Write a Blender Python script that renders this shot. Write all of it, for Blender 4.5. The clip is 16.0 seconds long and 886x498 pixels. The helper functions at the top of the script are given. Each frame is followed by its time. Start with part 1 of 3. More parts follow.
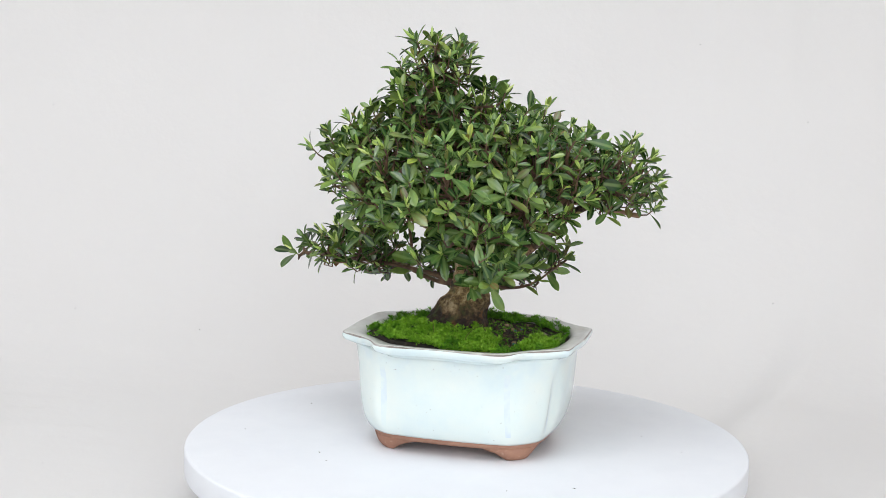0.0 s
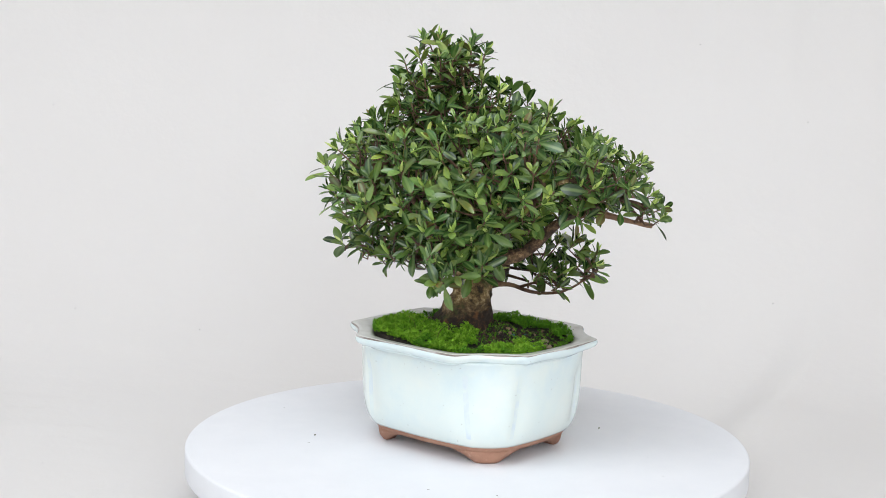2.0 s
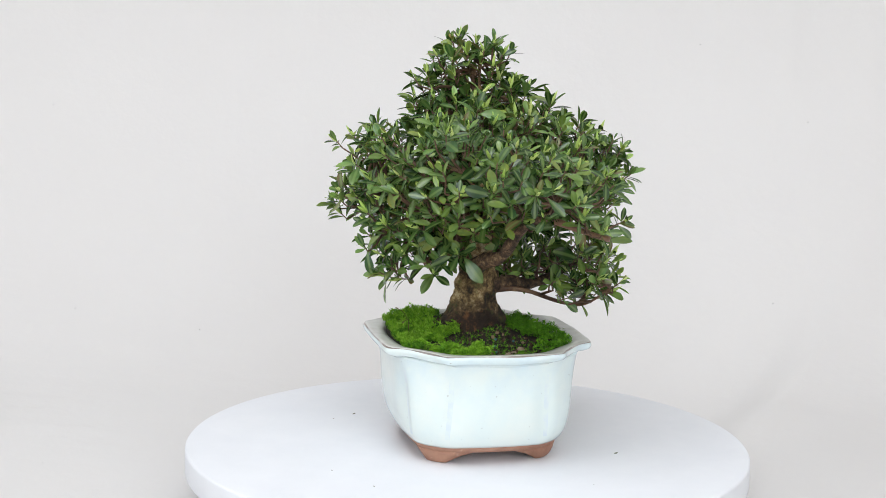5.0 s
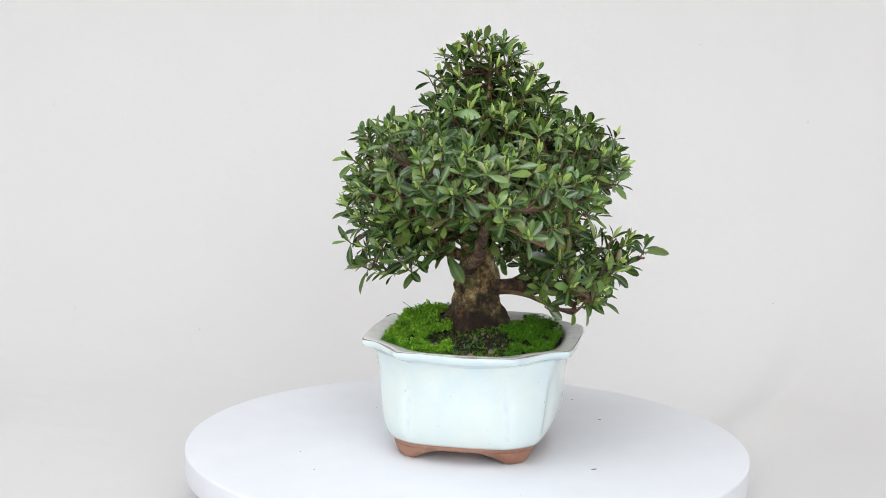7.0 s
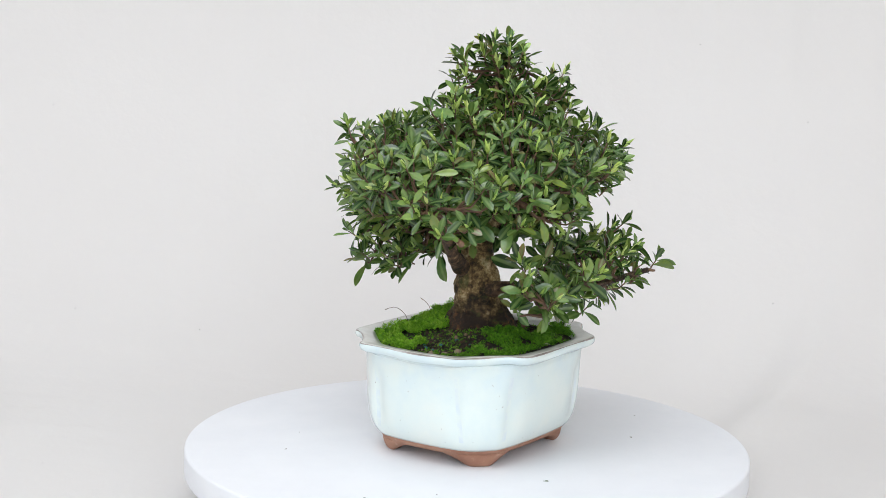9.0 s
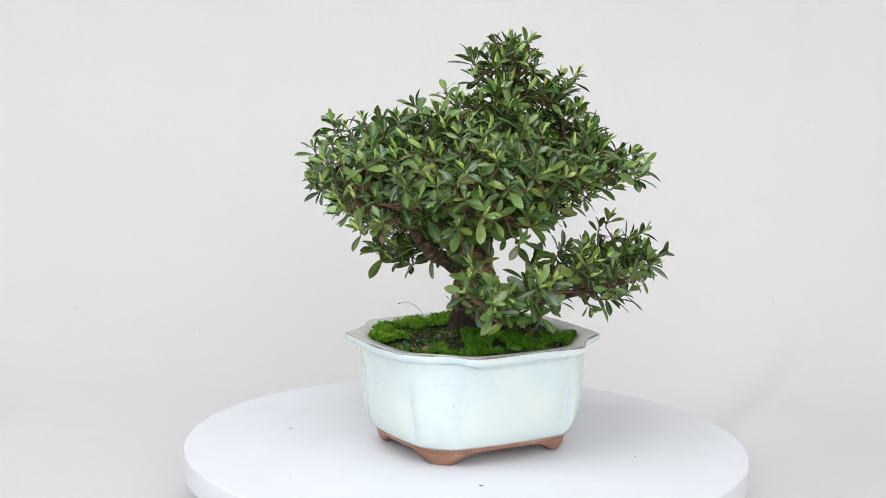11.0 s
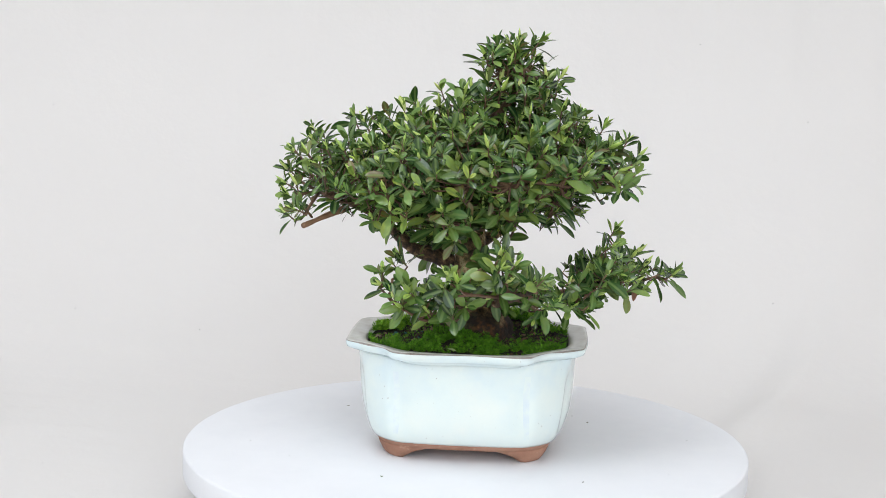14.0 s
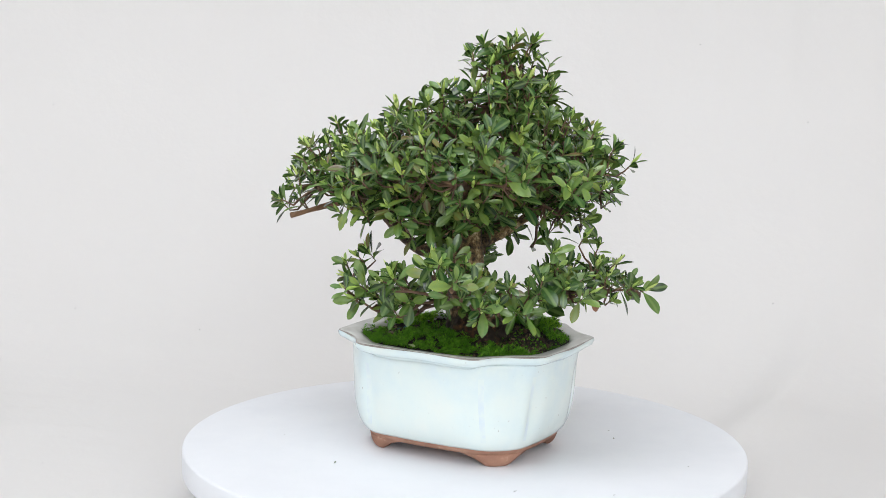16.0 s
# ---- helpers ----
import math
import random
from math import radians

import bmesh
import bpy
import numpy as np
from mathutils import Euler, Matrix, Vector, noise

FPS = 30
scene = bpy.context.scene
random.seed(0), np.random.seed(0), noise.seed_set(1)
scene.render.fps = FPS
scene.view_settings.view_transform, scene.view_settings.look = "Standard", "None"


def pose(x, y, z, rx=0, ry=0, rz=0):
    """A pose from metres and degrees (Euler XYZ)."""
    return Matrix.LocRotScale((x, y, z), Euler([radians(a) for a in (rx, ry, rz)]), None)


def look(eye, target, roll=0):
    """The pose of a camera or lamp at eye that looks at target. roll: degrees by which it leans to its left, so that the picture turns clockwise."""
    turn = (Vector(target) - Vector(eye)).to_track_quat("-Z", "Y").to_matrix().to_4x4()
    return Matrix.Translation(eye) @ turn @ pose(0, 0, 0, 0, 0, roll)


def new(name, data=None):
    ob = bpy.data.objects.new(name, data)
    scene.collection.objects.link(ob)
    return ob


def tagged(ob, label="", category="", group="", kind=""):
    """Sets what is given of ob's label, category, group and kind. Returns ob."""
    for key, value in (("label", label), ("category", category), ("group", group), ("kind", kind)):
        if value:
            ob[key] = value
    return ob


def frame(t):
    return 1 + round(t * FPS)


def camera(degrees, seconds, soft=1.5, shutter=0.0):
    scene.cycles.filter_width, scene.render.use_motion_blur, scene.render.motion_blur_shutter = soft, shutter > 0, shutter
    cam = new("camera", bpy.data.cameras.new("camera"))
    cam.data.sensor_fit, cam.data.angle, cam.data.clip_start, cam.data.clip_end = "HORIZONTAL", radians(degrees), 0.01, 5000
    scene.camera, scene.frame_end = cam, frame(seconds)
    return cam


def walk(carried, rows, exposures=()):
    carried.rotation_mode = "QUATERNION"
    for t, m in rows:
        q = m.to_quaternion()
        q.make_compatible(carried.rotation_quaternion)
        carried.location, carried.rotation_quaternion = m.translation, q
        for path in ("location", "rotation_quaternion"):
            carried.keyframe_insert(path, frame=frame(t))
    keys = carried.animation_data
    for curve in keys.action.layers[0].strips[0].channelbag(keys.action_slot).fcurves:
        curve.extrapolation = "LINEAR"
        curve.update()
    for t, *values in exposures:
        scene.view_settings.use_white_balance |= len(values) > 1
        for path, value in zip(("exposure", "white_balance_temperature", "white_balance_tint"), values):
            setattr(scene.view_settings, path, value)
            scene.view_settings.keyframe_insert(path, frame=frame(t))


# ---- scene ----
cam = camera(30.7, 16.0, soft=0.7)
EYE = Vector((0, -1.4, 0.3888))
WAY = Vector((-0.0168, 0.9882, -0.1523))
HOLD = look(EYE, EYE + WAY, 1.23)
walk(cam, [(0, HOLD), (16, HOLD)], exposures=[(0, 0.0), (16, 0.0)])

# ---- world and light ----
world = bpy.data.worlds.new("sky")
scene.world = world
world.use_nodes = True
sky = world.node_tree.nodes.new("ShaderNodeTexSky")
sky.sky_type, sky.sun_disc = "NISHITA", False
sky.sun_elevation, sky.sun_rotation = radians(35), radians(-70)
world.node_tree.nodes["Background"].inputs["Strength"].default_value = 0.1
world.node_tree.links.new(sky.outputs[0], world.node_tree.nodes["Background"].inputs["Color"])


def window_light(name, place, target, width, height, watts, colour):
    """Skylight that enters through a window's opening; also makes the added fill overhead."""
    lamp = bpy.data.lights.new(name, "AREA")
    lamp.shape, lamp.size, lamp.size_y = "RECTANGLE", width, height
    lamp.energy, lamp.color = watts, colour
    ob = new(name, lamp)
    ob.matrix_world = look(place, target)
    return ob


window_light("window_light", (-2.17, -1.15, 1.30), (-1.0, -1.15, 0.95), 1.9, 1.5, 13, (0.945, 0.972, 1.0))
window_light("window_light", (0.5, -3.17, 1.30), (0.5, -2.0, 0.95), 2.6, 1.5, 51, (0.945, 0.972, 1.0))
# Added overhead fill, no known source: brightens the platter and the leaf tops.
window_light("rooflight", (-0.35, -0.95, 2.36), (-0.35, -0.95, 0.0), 1.6, 1.4, 36, (0.945, 0.972, 1.0))

# ---- materials ----


class Mat:
    """A small builder of node materials."""

    def __init__(self, name, rough=0.5, metal=0.0):
        self.mat = bpy.data.materials.new(name)
        self.mat.use_nodes = True
        self.tree = self.mat.node_tree
        self.bsdf = self.tree.nodes["Principled BSDF"]
        self.set("Roughness", rough)
        self.set("Metallic", metal)

    def set(self, key, value):
        self.bsdf.inputs[key].default_value = value

    def node(self, kind, **inputs):
        n = self.tree.nodes.new(kind)
        for key, value in inputs.items():
            key = key.replace("_", " ")
            if isinstance(value, bpy.types.NodeSocket):
                self.tree.links.new(value, n.inputs[key])
            else:
                n.inputs[key].default_value = value
        return n

    def coords(self):
        return self.tree.nodes.new("ShaderNodeTexCoord").outputs["Object"]

    def noise(self, scale, detail=4.0, rough=0.6, vector=None):
        n = self.node("ShaderNodeTexNoise", Scale=scale, Detail=detail, Roughness=rough)
        self.tree.links.new(vector or self.coords(), n.inputs["Vector"])
        return n.outputs["Fac"]

    def ramp(self, fac, *stops):
        n = self.tree.nodes.new("ShaderNodeValToRGB")
        self.tree.links.new(fac, n.inputs["Fac"])
        while len(n.color_ramp.elements) < len(stops):
            n.color_ramp.elements.new(0.5)
        for e, (at, colour) in zip(n.color_ramp.elements, stops):
            e.position, e.color = at, (*colour, 1) if len(colour) == 3 else colour
        return n.outputs["Color"]

    def mix(self, fac, a, b, blend="MIX"):
        n = self.tree.nodes.new("ShaderNodeMix")
        n.data_type, n.blend_type = "RGBA", blend
        for key, value in ((0, fac), (6, a), (7, b)):
            if isinstance(value, bpy.types.NodeSocket):
                self.tree.links.new(value, n.inputs[key])
            else:
                n.inputs[key].default_value = value if key == 0 else (*value, 1)
        return n.outputs[2]

    def maths(self, how, a, b=0.0):
        n = self.tree.nodes.new("ShaderNodeMath")
        n.operation = how
        for i, value in enumerate((a, b)):
            if isinstance(value, bpy.types.NodeSocket):
                self.tree.links.new(value, n.inputs[i])
            else:
                n.inputs[i].default_value = value
        return n.outputs[0]

    def colour(self, socket):
        self.tree.links.new(socket, self.bsdf.inputs["Base Color"])

    def link(self, socket, key):
        self.tree.links.new(socket, self.bsdf.inputs[key])

    def bump(self, socket, depth, strength=0.6):
        n = self.node("ShaderNodeBump", Strength=strength, Distance=depth, Height=socket)
        self.tree.links.new(n.outputs[0], self.bsdf.inputs["Normal"])


def height_of(m):
    """The z coordinate in the object's space."""
    n = m.tree.nodes.new("ShaderNodeSeparateXYZ")
    m.tree.links.new(m.coords(), n.inputs[0])
    return n.outputs["Z"]


def cloth_material():
    m = Mat("white_cotton_cloth", 0.9)
    big = m.ramp(m.noise(1.7, 3), (0.3, (0.672, 0.655, 0.644)), (0.7, (0.694, 0.680, 0.670)))
    fine = m.ramp(m.noise(900, 2), (0.3, (0.96, 0.96, 0.96)), (0.7, (1, 1, 1)))
    m.colour(m.mix(1.0, big, fine, "MULTIPLY"))
    m.bump(m.noise(14, 5), 0.006, 0.25)
    m.set("Sheen Weight", 0.1)
    return m.mat


def plaster_material():
    m = Mat("painted_plaster", 0.8)
    m.colour(m.ramp(m.noise(3, 4), (0.3, (0.76, 0.75, 0.74)), (0.7, (0.82, 0.81, 0.8))))
    m.bump(m.noise(60, 4), 0.002, 0.3)
    return m.mat


def floor_material():
    m = Mat("pale_floorboards", 0.5)
    m.colour(m.ramp(m.noise(6, 6), (0.3, (0.46, 0.36, 0.26)), (0.7, (0.58, 0.47, 0.35))))
    return m.mat


def laminate_material():
    m = Mat("white_laminate", 0.42)
    m.colour(m.ramp(m.noise(9, 6, 0.7), (0.3, (0.745, 0.764, 0.803)), (0.62, (0.78, 0.797, 0.833))))
    m.link(m.ramp(m.noise(25, 5), (0.3, (0.38,) * 3), (0.7, (0.55,) * 3)), "Roughness")
    m.bump(m.noise(150, 3), 0.0004, 0.15)
    return m.mat


def glaze_material():
    m = Mat("celadon_white_glaze", 0.2)
    z = height_of(m)
    soft = m.noise(22, 4)
    body = m.ramp(soft, (0.3, (0.68, 0.79, 0.80)), (0.5, (0.73, 0.82, 0.80)), (0.72, (0.77, 0.83, 0.79)))
    band = m.node("ShaderNodeMapRange", Value=z, From_Min=0.05, From_Max=0.085).outputs[0]
    cool = m.ramp(m.noise(35, 3), (0.42, (0, 0, 0)), (0.75, (0.42, 0.42, 0.42)))
    body = m.mix(m.maths("MULTIPLY", cool, band), body, (0.54, 0.70, 0.82))
    pits = m.ramp(m.noise(420, 1), (0.20, (1, 1, 1)), (0.235, (0, 0, 0)))
    body = m.mix(m.maths("MULTIPLY", pits, 0.75), body, (0.30, 0.27, 0.25))
    m.colour(body)
    m.set("Coat Weight", 0.35)
    m.set("Coat Roughness", 0.08)
    m.set("Specular IOR Level", 0.45)
    m.bump(m.noise(48, 3), 0.0012, 0.2)
    return m.mat


def rim_glaze_material():
    m = Mat("grey_white_rim_glaze", 0.25)
    m.colour(m.ramp(m.noise(60, 5), (0.25, (0.58, 0.56, 0.50)), (0.45, (0.70, 0.70, 0.66)), (0.7, (0.78, 0.79, 0.76))))
    m.bump(m.noise(70, 3), 0.001, 0.2)
    return m.mat


def worn_edge_material():
    m = Mat("grey_brown_worn_edge", 0.45)
    m.colour(m.ramp(m.noise(55, 5), (0.35, (0.17, 0.13, 0.11)), (0.58, (0.34, 0.31, 0.29)), (0.74, (0.66, 0.66, 0.64))))
    return m.mat


def terracotta_material():
    m = Mat("unglazed_terracotta", 0.85)
    base = m.ramp(m.noise(40, 6), (0.3, (0.30, 0.145, 0.095)), (0.7, (0.44, 0.24, 0.165)))
    marks = m.ramp(m.noise(160, 3), (0.62, (0, 0, 0)), (0.72, (0.5, 0.5, 0.5)))
    m.colour(m.mix(marks, base, (0.56, 0.40, 0.31)))
    m.bump(m.noise(300, 4), 0.0008, 0.4)
    return m.mat


def soil_material():
    m = Mat("dark_damp_soil", 0.85)
    m.colour(m.ramp(m.noise(180, 6, 0.7), (0.3, (0.010, 0.008, 0.006)), (0.55, (0.028, 0.020, 0.014)), (0.75, (0.07, 0.05, 0.034))))
    m.bump(m.noise(240, 5, 0.7), 0.006, 0.9)
    return m.mat


def moss_material(name, dark, mid, light):
    m = Mat(name, 0.7)
    rnd = m.tree.nodes.new("ShaderNodeNewGeometry").outputs["Random Per Island"]
    # Patch and ramp put shade between clumps and highlights into the moss colour.
    patch = m.noise(130, 4)
    fac = m.maths("ADD", m.maths("MULTIPLY", rnd, 0.42), m.maths("MULTIPLY", patch, 0.62))
    m.colour(m.ramp(fac, (0.2, dark), (0.52, mid), (0.85, light)))
    m.set("Specular IOR Level", 0.25)
    return m.mat


def bark_material():
    m = Mat("mottled_brown_bark", 0.8)
    z = height_of(m)
    patch = m.maths("ADD", m.maths("MULTIPLY", m.noise(48, 5, 0.7), 0.6), m.maths("MULTIPLY", m.noise(210, 6, 0.75), 0.4))
    dry = m.ramp(patch, (0.41, (0.020, 0.013, 0.006)), (0.47, (0.11, 0.068, 0.027)), (0.53, (0.32, 0.215, 0.090)), (0.60, (0.64, 0.53, 0.31)))
    wet = m.ramp(patch, (0.3, (0.008, 0.006, 0.005)), (0.52, (0.030, 0.017, 0.010)), (0.60, (0.15, 0.065, 0.024)), (0.68, (0.36, 0.18, 0.06)))
    line = m.maths("ADD", z, m.maths("MULTIPLY", m.noise(34, 5), 0.055))
    fac = m.node("ShaderNodeMapRange", Value=line, From_Min=0.142, From_Max=0.160).outputs[0]
    body = m.mix(fac, wet, dry)
    algae = m.ramp(m.noise(85, 4), (0.56, (0, 0, 0)), (0.68, (0.7, 0.7, 0.7)))
    m.colour(m.mix(algae, body, (0.07, 0.085, 0.022)))
    m.bump(m.noise(150, 6, 0.75), 0.004, 0.9)
    return m.mat


def limb_bark_material(name, light):
    m = Mat(name, 0.8)
    patch = m.maths("ADD", m.maths("MULTIPLY", m.noise(60, 5, 0.7), 0.6), m.maths("MULTIPLY", m.noise(240, 5, 0.7), 0.4))
    stops = ((0.38, (0.014, 0.009, 0.006)), (0.50, (0.055, 0.032, 0.018)), (0.58, (0.13, 0.078, 0.040)), (0.66, (0.25, 0.17, 0.09)))
    m.colour(m.ramp(patch, *((at, tuple(light * c for c in colour)) for at, colour in stops)))
    m.bump(m.noise(180, 6, 0.75), 0.003, 0.9)
    return m.mat


def twig_material():
    m = Mat("reddish_brown_twig", 0.7)
    m.colour(m.ramp(m.noise(90, 4), (0.3, (0.055, 0.028, 0.016)), (0.55, (0.125, 0.068, 0.036)), (0.75, (0.27, 0.17, 0.09))))
    m.bump(m.noise(400, 3), 0.001, 0.5)
    return m.mat


def leaf_material(name, single, fresh=1.0):
    """Glossy leaf with a pale midrib; the tint differs from leaf to leaf."""
    m = Mat(name, 0.25)
    if single:
        rnd = m.tree.nodes.new("ShaderNodeObjectInfo").outputs["Random"]
    else:
        rnd = m.tree.nodes.new("ShaderNodeNewGeometry").outputs["Random Per Island"]
    # Wide spread puts the crown's dark recesses and bright highlights into the leaf colours.
    base = m.ramp(rnd, (0.0, (0.010, 0.034, 0.009)), (0.3, (0.030, 0.082, 0.019)), (0.68, (0.096, 0.185, 0.042)),
                  (0.92, (0.215, 0.350, 0.080)), (0.985, (0.13, 0.11, 0.045)))
    tint = m.ramp(m.noise(42, 3), (0.36, (0.84, 0.95, 1.22)), (0.64, (1.28, 1.02, 0.82)))
    base = m.mix(1.0, base, tint, "MULTIPLY")
    base = m.mix(1.0, base, (fresh * 1.08, fresh, fresh * 0.9), "MULTIPLY") if fresh > 1 else base
    uv = m.tree.nodes.new("ShaderNodeUVMap").outputs[0]
    sep = m.tree.nodes.new("ShaderNodeSeparateXYZ")
    m.tree.links.new(uv, sep.inputs[0])
    off = m.maths("ABSOLUTE", m.maths("SUBTRACT", sep.outputs[0], 0.5))
    rib = m.node("ShaderNodeMapRange", Value=off, From_Min=0.03, From_Max=0.075, To_Min=0.55, To_Max=0.0).outputs[0]
    wave = m.node("ShaderNodeTexWave", Scale=4.5, Distortion=1.5)
    wave.bands_direction = "DIAGONAL"
    m.tree.links.new(uv, wave.inputs["Vector"])
    blotch = m.ramp(m.noise(160, 3), (0.3, (0.78, 0.78, 0.78)), (0.7, (1.15, 1.15, 1.1)))
    m.colour(m.mix(rib, m.mix(1.0, base, blotch, "MULTIPLY"), (0.17, 0.26, 0.075)))
    m.bump(wave.outputs["Fac"], 0.0003, 0.05)
    m.set("Specular IOR Level", 0.6)
    out = m.tree.nodes["Material Output"]
    trans = m.node("ShaderNodeBsdfTranslucent", Color=(0.13, 0.26, 0.03, 1))
    mix = m.node("ShaderNodeMixShader", Fac=0.07)
    m.tree.links.new(m.bsdf.outputs[0], mix.inputs[1])
    m.tree.links.new(trans.outputs[0], mix.inputs[2])
    m.tree.links.new(mix.outputs[0], out.inputs["Surface"])
    return m.mat


def bud_material():
    m = Mat("yellow_green_bud", 0.45)
    rnd = m.tree.nodes.new("ShaderNodeObjectInfo").outputs["Random"]
    tip = m.ramp(rnd, (0.0, (0.30, 0.46, 0.08)), (0.6, (0.46, 0.60, 0.14)), (1.0, (0.62, 0.70, 0.24)))
    m.colour(m.mix(m.ramp(m.noise(300, 2), (0.4, (0, 0, 0)), (0.7, (0.5, 0.5, 0.5))), tip, (0.16, 0.24, 0.05)))
    m.set("Subsurface Weight", 0.1)
    m.set("Subsurface Radius", (0.002, 0.002, 0.001))
    return m.mat


def plain(name, colour, rough=0.7):
    m = Mat(name, rough)
    dark = tuple(c * 0.65 for c in colour)
    m.colour(m.ramp(m.noise(200, 4), (0.3, dark), (0.7, colour)))
    m.bump(m.noise(350, 3), 0.0008, 0.5)
    return m.mat


def pooled_glaze_material():
    """Glaze that ran into the grooves, thicker and bluer."""
    m = Mat("pooled_blue_glaze", 0.2)
    m.colour(m.ramp(m.noise(70, 4), (0.3, (0.65, 0.75, 0.81)), (0.46, (0.70, 0.79, 0.81)), (0.56, (0.73, 0.82, 0.80))))
    m.set("Coat Weight", 0.35)
    m.set("Coat Roughness", 0.08)
    return m.mat


def grain_material():
    m = Mat("mixed_brown_grain", 0.85)
    rnd = m.tree.nodes.new("ShaderNodeNewGeometry").outputs["Random Per Island"]
    m.colour(m.ramp(rnd, (0.0, (0.012, 0.009, 0.007)), (0.5, (0.045, 0.030, 0.020)), (0.90, (0.10, 0.062, 0.037)), (0.985, (0.28, 0.20, 0.12))))
    m.bump(m.noise(600, 3), 0.0006, 0.6)
    return m.mat


CLOTH, PLASTER, BOARDS, LAMINATE = cloth_material(), plaster_material(), floor_material(), laminate_material()
GLAZE, RIM_GLAZE, WORN_EDGE, CLAY = glaze_material(), rim_glaze_material(), worn_edge_material(), terracotta_material()
POOLED = pooled_glaze_material()
SOIL, BARK, TWIG = soil_material(), bark_material(), twig_material()
# The first, for the low limb, is dark brown with its shade painted in.
SHADED_BARK, BROWN_BARK = limb_bark_material("shaded_dark_bark", 1.0), limb_bark_material("warm_brown_bark", 1.7)
MOSS_BRIGHT = moss_material("bright_green_moss", (0.055, 0.165, 0.007), (0.21, 0.48, 0.022), (0.52, 0.80, 0.11))
MOSS_DARK = moss_material("deep_green_moss", (0.018, 0.070, 0.005), (0.105, 0.31, 0.015), (0.30, 0.58, 0.055))
LEAF, LEAF_ONE, BUD = leaf_material("azalea_leaf_mass", False), leaf_material("azalea_leaf", True), bud_material()
LEAF_YOUNG = leaf_material("young_azalea_leaf", False, 1.6)
SPECK = plain("dark_debris", (0.10, 0.085, 0.05))
LINT = plain("grey_lint", (0.34, 0.32, 0.31))
SPECK_GREEN = plain("green_debris", (0.10, 0.16, 0.06))
PEBBLE = plain("tan_pebble", (0.34, 0.26, 0.18))
PELLET = plain("blue_green_pellet", (0.06, 0.20, 0.19))
DEAD_LEAF = plain("dead_brown_leaf", (0.22, 0.10, 0.05))
PALE_LEAF = plain("pale_green_leaf", (0.36, 0.46, 0.20))
GLASS = Mat("window_glass", 0.02)
GLASS.set("Transmission Weight", 1.0)
GLASS = GLASS.mat
WHITE_PAINT = plain("white_paint", (0.8, 0.8, 0.79), 0.4)

# ---- mesh helpers ----


def shade(me, smooth=True):
    for p in me.polygons:
        p.use_smooth = smooth
    return me


def part(name, bm, material, parent=None, label="", smooth=True):
    """Links a bmesh as one mesh object, under a thing or a part if given."""
    me = bpy.data.meshes.new(name)
    bm.normal_update()
    bm.to_mesh(me)
    bm.free()
    return part_of_mesh(name, shade(me, smooth), material, parent, label)


def part_of_mesh(name, me, material, parent=None, label=""):
    if not me.materials:
        me.materials.append(material)
    ob = new(name, me)
    ob.parent = parent
    return tagged(ob, label)


def box(bm, x0, x1, y0, y1, z0, z1):
    vs = [bm.verts.new((x, y, z)) for z in (z0, z1) for x, y in ((x0, y0), (x1, y0), (x1, y1), (x0, y1))]
    for f in ((3, 2, 1, 0), (4, 5, 6, 7), (0, 1, 5, 4), (1, 2, 6, 5), (2, 3, 7, 6), (3, 0, 4, 7)):
        bm.faces.new([vs[i] for i in f])


def rings(bm, loops, close_start=True, close_end=True):
    """Skins a stack of closed loops of equal length."""
    rows = [[bm.verts.new(p) for p in loop] for loop in loops]
    n = len(rows[0])
    for a, b in zip(rows, rows[1:]):
        for i in range(n):
            bm.faces.new((a[i], a[(i + 1) % n], b[(i + 1) % n], b[i]))
    if close_start:
        bm.faces.new(rows[0][::-1])
    if close_end:
        bm.faces.new(rows[-1])
    return rows


def disc_loops(cx, cy, profile, n=160):
    return [[(cx + r * math.cos(2 * math.pi * i / n), cy + r * math.sin(2 * math.pi * i / n), z) for i in range(n)] for r, z in profile]


def tube(bm, points, radii, sides=8, rough=0.0, seed=0.0):
    """A tapering, slightly uneven limb through the points."""
    loops, side = [], Vector((1, 0.13, 0.07)).normalized()
    for i, (p, r) in enumerate(zip(points, radii)):
        way = (points[min(i + 1, len(points) - 1)] - points[max(i - 1, 0)]).normalized()
        side = (side - way * side.dot(way)).normalized()
        other = way.cross(side)
        loop = []
        for k in range(sides):
            a = 2 * math.pi * k / sides
            d = side * math.cos(a) + other * math.sin(a)
            lump = 1 + rough * noise.noise((p + d * r) * 55 + Vector((seed, 0, 0)))
            loop.append(p + d * r * lump)
        loops.append(loop)
    rings(bm, loops)


def bend(points, count):
    """A smooth curve (Catmull-Rom) through the points."""
    ps = [points[0] * 2 - points[1], *points, points[-1] * 2 - points[-2]]
    out = []
    for i in range(len(points) - 1):
        a, b, c, d = ps[i:i + 4]
        for k in range(count):
            t = k / count
            out.append(0.5 * (2 * b + (c - a) * t + (2 * a - 5 * b + 4 * c - d) * t * t + (3 * b - a - 3 * c + d) * t ** 3))
    return [*out, points[-1]]


# ---- the room, the table and the backdrop ----


